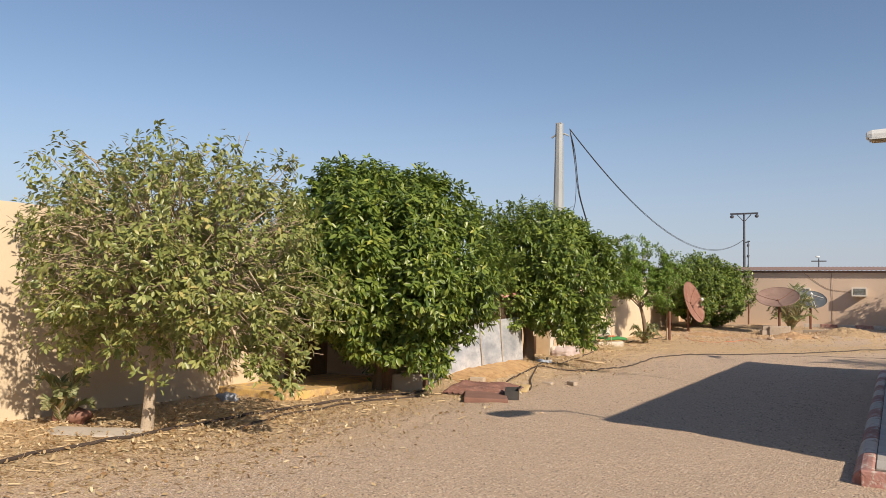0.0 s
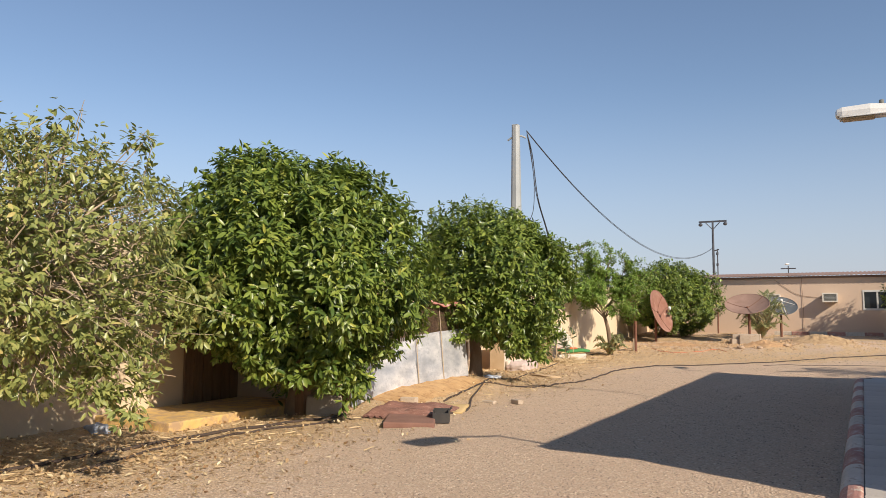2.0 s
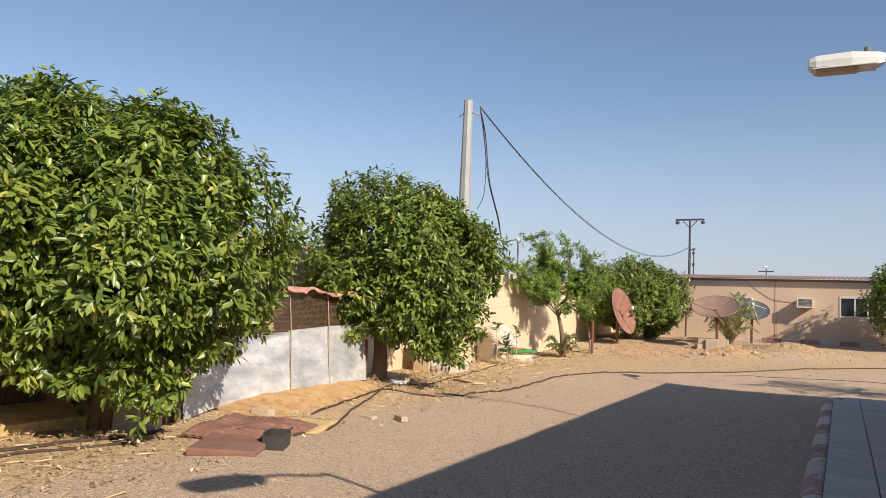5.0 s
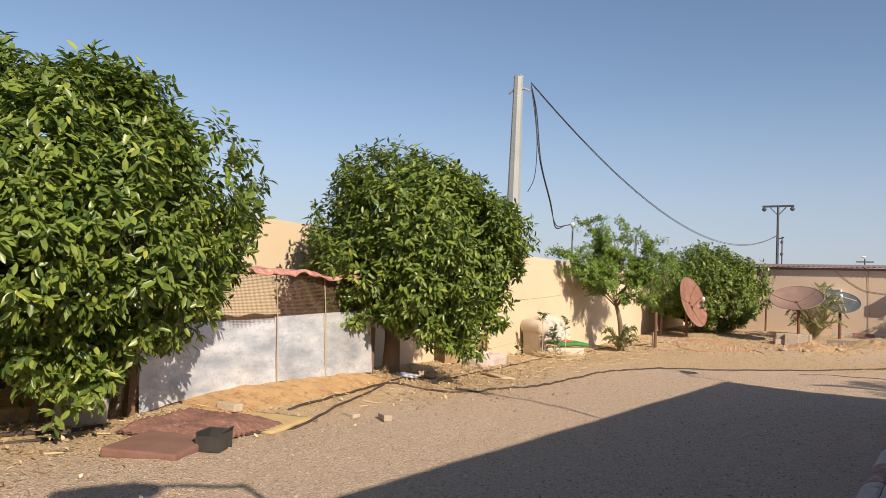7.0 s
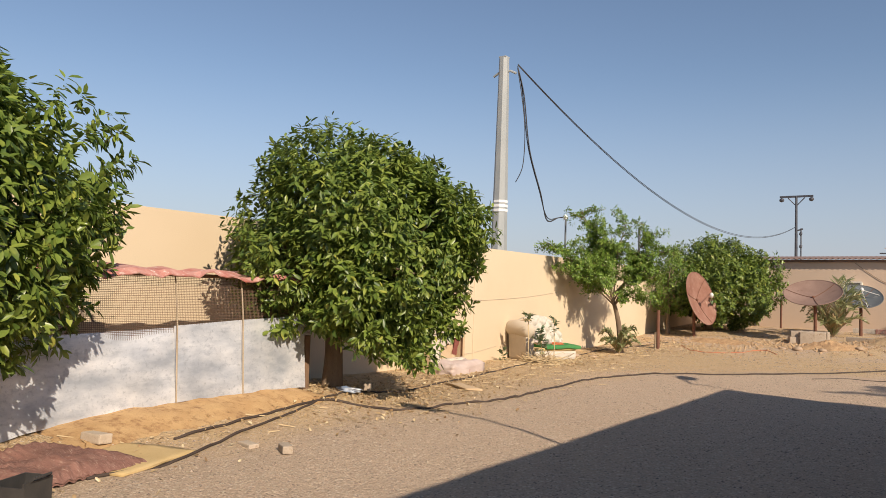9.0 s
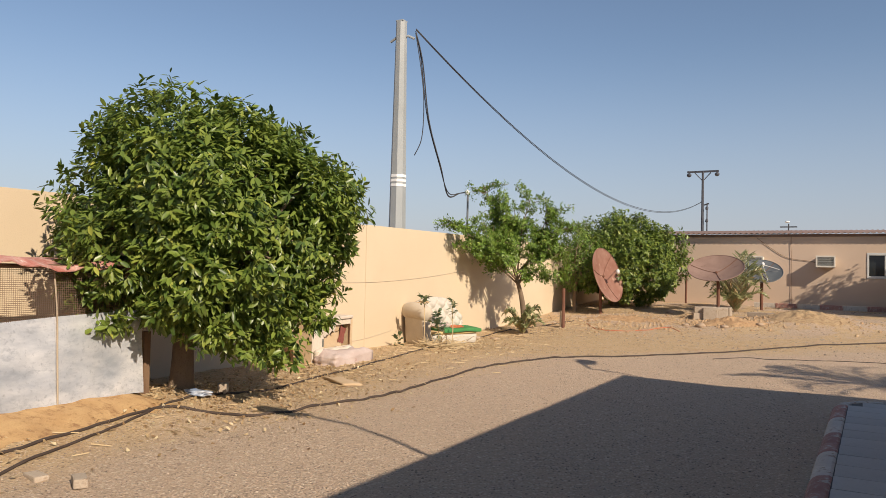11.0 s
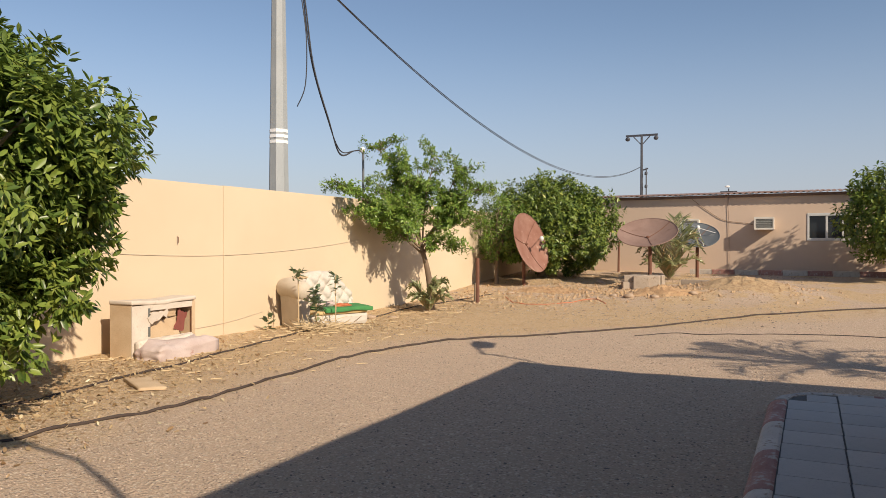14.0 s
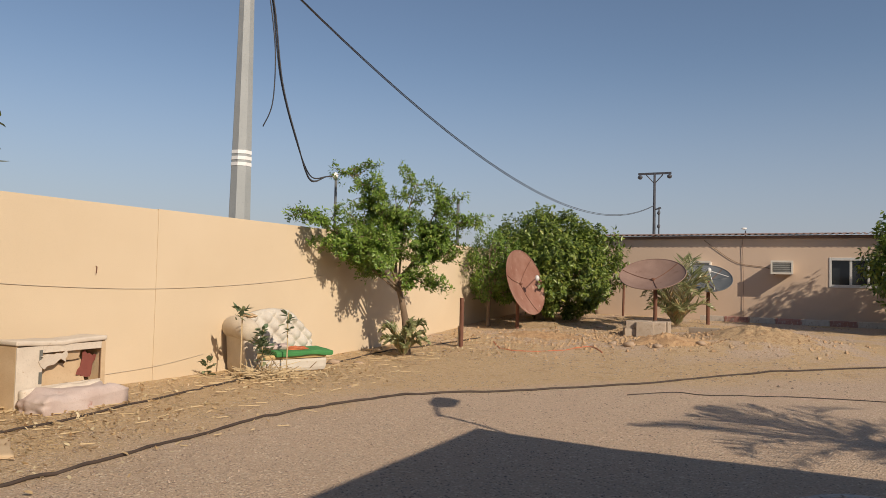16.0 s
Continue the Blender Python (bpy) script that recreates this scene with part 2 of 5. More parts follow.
M_RUG = surface("faded_red_rug", (0.19, 0.085, 0.065), (0.29, 0.15, 0.115), 7, 60, 0.95, 0, 0.5, (0.45, 0.31, 0.24), (0.55, 0.7), stretch=(1, 6, 1))
M_REDMAT = surface("dusty_maroon_foam_mat", (0.19, 0.095, 0.07), (0.26, 0.14, 0.105), 3, 50, 0.95, 0, 0.3)
M_YCLOTH = surface("dusty_yellow_mat", (0.52, 0.36, 0.16), (0.58, 0.42, 0.21), 3, 60, 0.95, 0, 0.3)
M_CLOTHRED = surface("sunbleached_red_cloth", (0.44, 0.13, 0.10), (0.60, 0.34, 0.29), 5, 60, 0.95, 0, 0.3, (0.66, 0.55, 0.48), (0.56, 0.66))
M_MESH = surface("rusty_wire_mesh", (0.15, 0.09, 0.06), (0.21, 0.135, 0.095), 5, 40, 0.85, 0.2, 0)
M_WOOD = surface("weathered_brown_wood", (0.145, 0.082, 0.048), (0.22, 0.135, 0.08), 5, 50, 0.9, 0, 0.5, stretch=(3, 3, 0.4))
M_ROOF = surface("brown_roof_sheet", (0.20, 0.125, 0.095), (0.27, 0.175, 0.135), 1.5, 40, 0.6, 0.2, 0.1)
M_LIGHTGREY = surface("light_grey_enamel", (0.60, 0.60, 0.58), (0.68, 0.68, 0.65), 3, 40, 0.45, 0.1, 0.05)
M_LENS = surface("yellowed_lamp_cover", (0.38, 0.26, 0.12), (0.44, 0.31, 0.16), 4, 30, 0.35, 0, 0)
M_ACWHITE = surface("aged_white_plastic", (0.66, 0.61, 0.52), (0.72, 0.68, 0.6), 4, 40, 0.6, 0, 0.05)
M_DARKGRILLE = surface("dark_grille", (0.12, 0.125, 0.11), (0.18, 0.18, 0.16), 5, 40, 0.7, 0.1, 0)
M_STONE = surface("pale_limestone", (0.36, 0.25, 0.165), (0.46, 0.34, 0.24), 8, 60, 0.95, 0, 0.4)
M_STICK = surface("dry_straw", (0.46, 0.34, 0.19), (0.56, 0.43, 0.26), 8, 60, 0.95, 0, 0.1)
M_BLUEBAG = surface("blue_and_white_plastic", (0.12, 0.22, 0.4), (0.62, 0.64, 0.66), 9, 40, 0.5, 0, 0.2)
M_SOIL = surface("orange_soil", (0.43, 0.255, 0.115), (0.54, 0.35, 0.17), 3.5, 45, 0.95, 0, 0.7, (0.29, 0.155, 0.07), (0.5, 0.64))


def glass_material():
    m, t, p = nodes_of("window_glass")
    p.inputs["Base Color"].default_value = (0.02, 0.025, 0.028, 1)
    p.inputs["Roughness"].default_value = 0.05
    p.inputs["IOR"].default_value = 1.5
    return m


M_GLASS = glass_material()


# ---- mesh helpers ----
def mesh_ob(name, bm, material, smooth=False):
    me = bpy.data.meshes.new(name)
    bm.to_mesh(me)
    bm.free()
    me.materials.append(material)
    if smooth:
        me.polygons.foreach_set("use_smooth", [True] * len(me.polygons))
    return new(name, me)


def part(name, bm, material, parent, label="", smooth=False):
    ob = mesh_ob(name, bm, material, smooth)
    ob.parent = parent
    return tagged(ob, label)


def raw(name, verts, faces, material, parent=None, label="", smooth=False):
    me = bpy.data.meshes.new(name)
    me.from_pydata(verts, [], faces)
    me.materials.append(material)
    if smooth:
        me.polygons.foreach_set("use_smooth", [True] * len(me.polygons))
    ob = new(name, me)
    if parent:
        ob.parent = parent
    return tagged(ob, label)


def thing(name, m, label, category, group=""):
    ob = new(name)
    ob.empty_display_size = 0.2
    ob.matrix_world = m
    return tagged(ob, label, category, group)


def box(bm, x0, y0, z0, x1, y1, z1, bevel=0.0, m=None):
    r = bmesh.ops.create_cube(bm, size=1)
    vs = r["verts"]
    bmesh.ops.scale(bm, verts=vs, vec=(x1 - x0, y1 - y0, z1 - z0))
    bmesh.ops.translate(bm, verts=vs, vec=((x0 + x1) / 2, (y0 + y1) / 2, (z0 + z1) / 2))
    if bevel:
        es = list({e for v in vs for e in v.link_edges})
        out = bmesh.ops.bevel(bm, geom=es, offset=bevel, segments=2, affect="EDGES", profile=0.6)
        vs = list({v for f in out["faces"] for v in f.verts} | {v for v in vs if v.is_valid})
    if m is not None:
        bmesh.ops.transform(bm, matrix=m, verts=vs)
    return bm


def boxed(*a, **k):
    return box(bmesh.new(), *a, **k)


def tube(bm, pts, radii, seg=8, caps=True):
    """A tapered tube through the points."""
    pts = [Vector(p) for p in pts]
    if not hasattr(radii, "__len__"):
        radii = [radii] * len(pts)
    rings, side = [], None
    for i, p in enumerate(pts):
        d = (pts[min(i + 1, len(pts) - 1)] - pts[max(i - 1, 0)]).normalized()
        if side is None:
            side = d.orthogonal().normalized()
        side = (side - d * side.dot(d)).normalized()
        up = d.cross(side)
        rings.append([bm.verts.new(p + (side * math.cos(a) + up * math.sin(a)) * radii[i]) for a in (2 * math.pi * k / seg for k in range(seg))])
    for a, b in zip(rings, rings[1:]):
        for k in range(seg):
            bm.faces.new((a[k], a[(k + 1) % seg], b[(k + 1) % seg], b[k]))
    if caps:
        bm.faces.new(rings[0][::-1])
        bm.faces.new(rings[-1])
    return bm


def tubed(pts, radii, seg=8):
    return tube(bmesh.new(), pts, radii, seg)


def smooth_path(pts, steps=8):
    """A Catmull-Rom line through the points."""
    pts = [Vector(p) for p in pts]
    out = []
    for i in range(len(pts) - 1):
        a, b, c, d = pts[max(i - 1, 0)], pts[i], pts[i + 1], pts[min(i + 2, len(pts) - 1)]
        for k in range(steps):
            u = k / steps
            out.append(0.5 * (2 * b + (c - a) * u + (2 * a - 5 * b + 4 * c - d) * u * u + (3 * b - a - 3 * c + d) * u ** 3))
    return out + [pts[-1]]


def hang(a, b, sag, n=24):
    a, b = Vector(a), Vector(b)
    return [a.lerp(b, i / n) - Vector((0, 0, 4 * sag * (i / n) * (1 - i / n))) for i in range(n + 1)]


def lump(bm, c, r, squash=(1, 1, 1), jitter=0.25, sub=2, seed=0):
    vs = bmesh.ops.create_icosphere(bm, subdivisions=sub, radius=1)["verts"]
    for v in vs:
        n = 1 + jitter * noise.noise(v.co * 1.7 + Vector((seed, seed * 0.7, 3)))
        v.co = Vector((v.co.x * squash[0], v.co.y * squash[1], v.co.z * squash[2])) * (r * n) + Vector(c)
    return bm


def step(a, b, v):
    u = min(max((v - a) / (b - a), 0), 1)
    return u * u * (3 - 2 * u)


def gz(x, y):
    """The height of the ground."""
    z = 0.68 * step(27.5, 42.5, y)
    z += 0.22 * math.exp(-((x - 1.9) / 0.85) ** 2) * step(11.0, 13.5, y) * (1 - step(16.3, 18.0, y))
    z += 0.42 * math.exp(-((x - 8.3) / 1.6) ** 2 - ((y - 34.6) / 1.3) ** 2)
    z += 0.16 * math.exp(-((x - 6.4) / 1.0) ** 2 - ((y - 33.3) / 0.7) ** 2)
    if -0.5 < x < 9.2 and -3 < y < 40:
        z += 0.03 * noise.noise((x * 0.6, y * 0.6, 0)) + 0.012 * noise.noise((x * 2.5, y * 2.5, 5))
        if x < 4.5 or y > 28:
            z += 0.025 * noise.noise((x * 3.5, y * 3.5, 9))
    return z


# ---- ground ----
def ground():
    xs = sorted({-2500, -900, -300, -120, -60, -30, -15, -8, -4, *[round(-2 + 0.2 * i, 2) for i in range(75)], 14, 16, 20, 30, 60, 120, 300, 900, 2500})
    ys = sorted({-2500, -900, -300, -120, -60, -30, -15, -8, *[round(-5 + 0.2 * i, 2) for i in range(245)], 46, 50, 58, 70, 100, 160, 300, 900, 2500})
    vs = [(x, y, gz(x, y)) for y in ys for x in xs]
    w = len(xs)
    fs = [(j * w + i, j * w + i + 1, (j + 1) * w + i + 1, (j + 1) * w + i) for j in range(len(ys) - 1) for i in range(w - 1)]
    ob = raw("ground", vs, fs, M_GROUND, smooth=True)
    tagged(ob, "dusty yard of beige gravel and orange sand", "ground", kind="structure")


ground()


# ---- boundary wall ----
def boundary_wall():
    seams = [-9.0, 5.2, 23.5, 44.0]
    w = mesh_ob("wall_boundary", boxed(-0.18, -9.0, -0.4, -0.012, 44.0, 2.76), M_WALL)
    for a, b in zip(seams, seams[1:]):
        part("wall_panel", boxed(-0.2, a + 0.006, -0.4, 0.0, b - 0.006, 2.79 if a < 20 else 2.80, 0.004), M_WALL, w)
    tagged(w, "tall smooth cream rendered boundary wall with seams", "wall", kind="structure")
    # a thin cable clipped along the wall
    pts = [(0.012, 17.0, 1.72), (0.012, 19.7, 1.63), (0.012, 21.5, 1.53), (0.012, 23.3, 1.49), (0.012, 25.2, 1.55), (0.012, 26.95, 1.67), (0.012, 28.2, 1.8)]
    c = mesh_ob("wall_cable", tubed(smooth_path(pts), 0.004, 5), M_CREAM)
    tagged(c, "thin brown cable sagging along the cream wall", "cable")
    pts = [(0.012, 22.2, 0.18), (0.012, 23.5, 0.22), (0.012, 24.6, 0.34)]
    tagged(mesh_ob("wall_cable", tubed(smooth_path(pts), 0.004, 5), M_CREAM), "short thin cable low on the cream wall", "cable")
    # short stub of wire sticking out
    tagged(mesh_ob("wall_hook", tubed([(0.0, 22.35, 1.83), (0.03, 22.35, 1.82), (0.035, 22.34, 1.72)], 0.007, 6), M_RUST), "small rusty hook on the cream wall", "hook")
    # closing wall behind the walker
    b = mesh_ob("wall_back", boxed(-0.2, -9.2, -0.4, 24, -9.0, 2.8), M_WALL)
    tagged(b, "plain cream rendered wall closing the yard", "wall", kind="structure")
    b = mesh_ob("wall_side", boxed(24, -9.2, -0.4, 24.2, 44, 2.8), M_WALL)
    tagged(b, "plain cream rendered wall closing the yard", "wall", kind="structure")


boundary_wall()


# ---- far building ----
FAR_ANGLE = -3.0


def far_building():
    base = thing("far_building", pose(0, 41.3, 0.55, 0, 0, FAR_ANGLE), "low pinkish rendered building with a corrugated brown roof", "building")
    bm = bmesh.new()
    # front wall with a window opening
    L0, L1, H = 0.0, 22.0, 2.86
    wx0, wx1, wz0, wz1 = 9.98, 11.4, 1.29, 2.14
    # one front sheet with a hole, thickened inwards
    xs, zs = (L0, wx0, wx1, L1), (-0.5, wz0, wz1, H)
    grid = [[bm.verts.new((x, 0, z)) for x in xs] for z in zs]
    for j in range(3):
        for i in range(3):
            if (i, j) != (1, 1):
                bm.faces.new((grid[j][i], grid[j][i + 1], grid[j + 1][i + 1], grid[j + 1][i]))
    out = bmesh.ops.extrude_face_region(bm, geom=bm.faces[:])
    bmesh.ops.translate(bm, verts=[g for g in out["geom"] if isinstance(g, bmesh.types.BMVert)], vec=(0, 0.25, 0))
    bmesh.ops.recalc_face_normals(bm, faces=bm.faces)
    part("front_wall", bm, M_FARWALL, base)
    part("back_wall", boxed(L0, 5.8, -0.5, L1, 6.0, H), M_FARWALL, base)
    part("side_wall", boxed(L0, 0.255, -0.5, L0 + 0.2, 5.795, H), M_FARWALL, base)
    part("side_wall", boxed(L1 - 0.2, 0.255, -0.5, L1, 5.795, H), M_FARWALL, base)
    # corrugated roof sheet
    vs, fs = [], []
    n = 560
    for i in range(n + 1):
        x = -0.2 + 22.4 * i / n
        w = 0.022 * math.sin(x * 2 * math.pi / 0.2)
        for y, z in ((-0.24, H + 0.05), (6.2, H + 0.5)):
            vs.append((x, y, z + w))
            vs.append((x, y, z + w - 0.012))
    for i in range(n):
        a, b = i * 4, i * 4 + 4
        fs += [(a, b, b + 2, a + 2), (a + 1, a + 3, b + 3, b + 1), (a, a + 1, b + 1, b), (a + 2, b + 2, b + 3, a + 3)]
    raw("roof", vs, fs, M_ROOF, base, "brown corrugated roof sheet")
    part("eave_board", boxed(-0.1, -0.05, H - 0.08, 22.1, -0.003, H + 0.02), M_ROOF, base)
    part("drain_pipe", tubed(smooth_path([(7.46, -0.03, -0.05), (7.46, -0.03, 1.2), (7.44, -0.03, 2.1), (7.42, -0.03, 2.5), (7.43, -0.03, 2.78)], 4), 0.008, 6), M_ROOF, base)
    part("cable", tubed(smooth_path([(6.2, -0.02, 2.75), (6.7, -0.02, 2.35), (7.3, -0.02, 1.98), (8.1, -0.02, 1.85), (8.5, -0.02, 1.7)]), 0.008, 5), M_WOOD, base)
    # window
    win = part("window", boxed(wx0, 0.12, wz0, wx1, 0.14, wz1), M_GLASS, base, "dark sliding window glass")
    fr = bmesh.new()
    for a, b, c, d in ((wx0 - 0.03, wx0 + 0.03, wz0 - 0.04, wz1 + 0.04), (wx1 - 0.03, wx1 + 0.03, wz0 - 0.04, wz1 + 0.04)):
        box(fr, a, -0.02, c, b, 0.09, d, 0.006)
    box(fr, wx0 + 0.03, -0.02, wz1 - 0.05, wx1 - 0.03, 0.09, wz1 + 0.04, 0.006)
    box(fr, wx0 + 0.03, -0.02, wz0 - 0.04, wx1 - 0.03, 0.09, wz0 + 0.05, 0.006)
    box(fr, wx0 + 0.52, 0.0, wz0 + 0.05, wx0 + 0.59, 0.11, wz1 - 0.05, 0.006)
    box(fr, wx0 + 1.0, 0.0, wz0 + 0.05, wx0 + 1.06, 0.11, wz1 - 0.05, 0.006)
    part("window_frame", fr, M_LIGHTGREY, win, "pale aluminium frame")
    return base


FARB = far_building()
FARM = FARB.matrix_world.copy()


def air_conditioner(x, z):
    m = FARM @ pose(x, 0, z)
    ac = thing("air_conditioner", m, "old off-white window air conditioner in the pinkish wall", "air conditioner", "air conditioners of the far building")
    part("body", boxed(-0.29, -0.42, 0.02, 0.29, 0.0, 0.4, 0.01), M_ACWHITE, ac)
    fr = bmesh.new()
    for a in ((-0.32, 0.0, -0.27, 0.43), (0.27, 0.0, 0.32, 0.43), (-0.27, 0.0, 0.27, 0.06), (-0.27, 0.37, 0.27, 0.43)):
        box(fr, a[0], -0.45, a[1], a[2], -0.42, a[3])
    part("frame", fr, M_ACWHITE, ac)
    part("grille", boxed(-0.265, -0.432, 0.065, 0.265, -0.423, 0.365), M_DARKGRILLE, ac, "dark condenser grille")
    for i in range(5):
        part("slat", boxed(-0.26, -0.44, 0.09 + i * 0.06, 0.26, -0.433, 0.096 + i * 0.06), M_LIGHTGREY, ac)
    for s in (-0.25, 0.25):
        part("bracket", boxed(s - 0.015, -0.4, -0.01, s + 0.015, 0.0, 0.02), M_RUST, ac)
    return ac


air_conditioner(8.64, 1.63)
air_conditioner(6.18, 1.6)

# a slim mast far beyond the building
aer = thing("aerial_mast", pose(4.65, 74.3, 0.5), "small pale aerial mast far beyond the building", "aerial")
part("pole", tubed([(0, 0, -0.6), (0, 0, 5.45)], 0.05, 6), M_MAST, aer)
part("crossbar", tubed([(-0.62, 0, 5.2), (0.62, 0, 5.2)], 0.05, 6), M_MAST, aer)
part("lamp_head", lump(bmesh.new(), (-0.1, -0.05, 5.6), 0.13, (1.5, 0.8, 0.6)), M_WHITEPAINT, aer, smooth=True)


# ---- kerbs ----
def kerb_block(bm, length):
    """A kerb stone with a rounded top, along y."""
    prof = [(-0.105, -0.12), (-0.1, 0.02), (-0.085, 0.07), (-0.06, 0.105), (-0.025, 0.13), (0.02, 0.143), (0.07, 0.147), (0.092, 0.136), (0.095, -0.12)]
    a = [bm.verts.new((x, 0.006, z)) for x, z in prof]
    b = [bm.verts.new((x, length - 0.006, z)) for x, z in prof]
    n = len(prof)
    for k in range(n):
        bm.faces.new((a[k], b[k], b[(k + 1) % n], a[(k + 1) % n]))
    bm.faces.new(a[::-1])
    bm.faces.new(b)
    bmesh.ops.recalc_face_normals(bm, faces=bm.faces)
    return bm


def kerb_line(name, places, length, label, red_first=True, run=1):
    top = thing(name, Matrix(), label, "kerb")
    top["kind"] = "structure"
    data = []
    for mat in (M_RED, M_WHITE):
        ob = mesh_ob("kerb_stone", kerb_block(bmesh.new(), length), mat)
        data.append(ob.data)
        bpy.data.objects.remove(ob)
    for i, m in enumerate(places):
        ob = new("kerb_stone", data[(i // run + (0 if red_first else 1)) % 2])
        ob.matrix_world = m
        ob.parent = top
    return top


# ---- shading building beside the walkway, with its eave and lamps ----
EAVE_X, EAVE_Z, SHED0, SHED1 = 10.8, 3.27, 7.5, 20.5


def near_building():
    b = thing("near_building", Matrix(), "low rendered building with a flat eave beside the tiled walkway", "building")
    for w in ((11.0, 7.9, 11.25, 20.35), (11.255, 7.9, 19, 8.15), (11.255, 20.1, 19, 20.35), (18.75, 8.155, 19, 20.095)):
        part("wall", boxed(w[0], w[1], -0.2, w[2], w[3], EAVE_Z - 0.025), M_FARWALL, b)
    bm = bmesh.new()
    box(bm, EAVE_X, SHED0, EAVE_Z - 0.02, 19.4, SHED1, EAVE_Z + 0.1)
    box(bm, EAVE_X, SHED0, EAVE_Z + 0.1, EAVE_X + 0.05, SHED1, EAVE_Z + 0.14)
    part("roof", bm, M_ROOF, b)
    for i in range(12):
        y = SHED0 + 0.3 + i * 1.13
        part("rafter", boxed(EAVE_X + 0.08, y - 0.04, EAVE_Z - 0.14, 10.998, y + 0.04, EAVE_Z - 0.022), M_WOOD, b, "dark wooden rafter end")


near_building()


def yard_lamp(x, y, z, root, label):
    """A cobra-head lamp at (x, y, z) on a bent arm from root."""
    d = Vector((x - root[0], y - root[1], 0)).normalized()
    ang = math.degrees(math.atan2(d.y, d.x))
    la = thing("yard_lamp", Matrix.Translation((x, y, z)) @ pose(0, 0, 0, 0, 0, ang), label, "street lamp", "lamps on the eave")
    r = la.matrix_world.inverted() @ Vector(root)
    part("arm", tubed(smooth_path([r, r + Vector((0.05, 0, 0.75)), Vector((-0.75, 0, -0.14)), Vector((-0.35, 0, -0.01)), Vector((-0.12, 0, 0.0))]), 0.028, 8), M_POLE, la, smooth=True)
    # the housing: a long tapered shell
    bm = bmesh.new()
    rings = []
    for u, w, h0, h1 in ((-0.22, 0.05, -0.05, 0.05), (-0.16, 0.085, -0.075, 0.065), (0.1, 0.13, -0.075, 0.09), (0.46, 0.14, -0.065, 0.075), (0.53, 0.12, -0.05, 0.05), (0.55, 0.09, -0.03, 0.02)):
        rings.append([bm.verts.new((u, sy * w, zz)) for sy, zz in ((-1, h0), (-1, (h0 + h1) / 2), (-0.7, h1), (0.7, h1), (1, (h0 + h1) / 2), (1, h0))])
    for a, b in zip(rings, rings[1:]):
        for k in range(6):
            bm.faces.new((a[k], a[(k + 1) % 6], b[(k + 1) % 6], b[k]))
    bm.faces.new(rings[0][::-1]); bm.faces.new(rings[-1])
    bmesh.ops.recalc_face_normals(bm, faces=bm.faces)
    part("housing", bm, M_LIGHTGREY, la, "pale grey metal housing")
    part("rim", boxed(-0.14, -0.142, -0.088, 0.5, 0.142, -0.07, 0.006), M_LIGHTGREY, la)
    part("lens", boxed(0.04, -0.11, -0.115, 0.46, 0.11, -0.088, 0.02), M_LENS, la, "yellowed cover")
    bm = bmesh.new()
    bmesh.ops.create_cone(bm, cap_ends=True, segments=12, radius1=0.035, radius2=0.03, depth=0.07, matrix=pose(-0.05, 0, 0.11))
    part("photocell", bm, M_DARKGRILLE, la)


yard_lamp(9.92, 13.75, 4.58, (EAVE_X, 13.75, EAVE_Z + 0.1), "grey street lamp head on a bent arm over the walkway")
yard_lamp(10.8, 6.75, 4.3, (EAVE_X + 0.3, 7.6, EAVE_Z + 0.1), "grey street lamp on the corner of the eave")
yard_lamp(10.88, 21.2, 4.3, (EAVE_X + 0.3, 20.5, EAVE_Z + 0.1), "grey street lamp on the far corner of the eave")


# ---- steel pole, cables, masts ----
def service_pole():
    p = thing("utility_pole", pose(-1.46, 27.0, -0.3), "tall tapered grey steel utility pole behind the wall", "pole")
    bm = bmesh.new()
    bmesh.ops.create_cone(bm, cap_ends=True, segments=8, radius1=0.29, radius2=0.15, depth=9.0, matrix=pose(0, 0, 4.5, 0, 0, 22.5))
    part("shaft", bm, M_POLE, p)
    for z in (4.42, 4.55, 4.68):
        bm = bmesh.new()
        r = 0.29 - 0.14 * z / 9.2
        bmesh.ops.create_cone(bm, cap_ends=True, segments=8, radius1=r + 0.006, radius2=r + 0.005, depth=0.075, matrix=pose(0, 0, z, 0, 0, 22.5))
        part("band", bm, M_WHITEPAINT, p, "painted white band")
    part("cap", boxed(-0.12, -0.12, 9.0, 0.12, 0.12, 9.04, 0.01), M_POLE, p)
    part("bracket", tubed([(-0.3, -0.08, 8.45), (-0.12, -0.08, 8.55), (0.2, 0.05, 8.6), (0.36, 0.12, 8.52)], 0.035, 6), M_POLE, p)


service_pole()


def wall_pipe():
    p = thing("cable_mast", pose(-0.1, 28.6, 2.7), "thin grey conduit with a white weatherhead on the wall", "conduit")
    part("pipe", tubed([(0, 0, -0.3), (0, 0, 1.3)], 0.03, 8), M_CONDUIT, p)
    part("weatherhead", lump(bmesh.new(), (0.0, -0.03, 1.34), 0.075, (0.8, 1.2, 1.1), 0.15), M_WHITEPAINT, p, smooth=True)


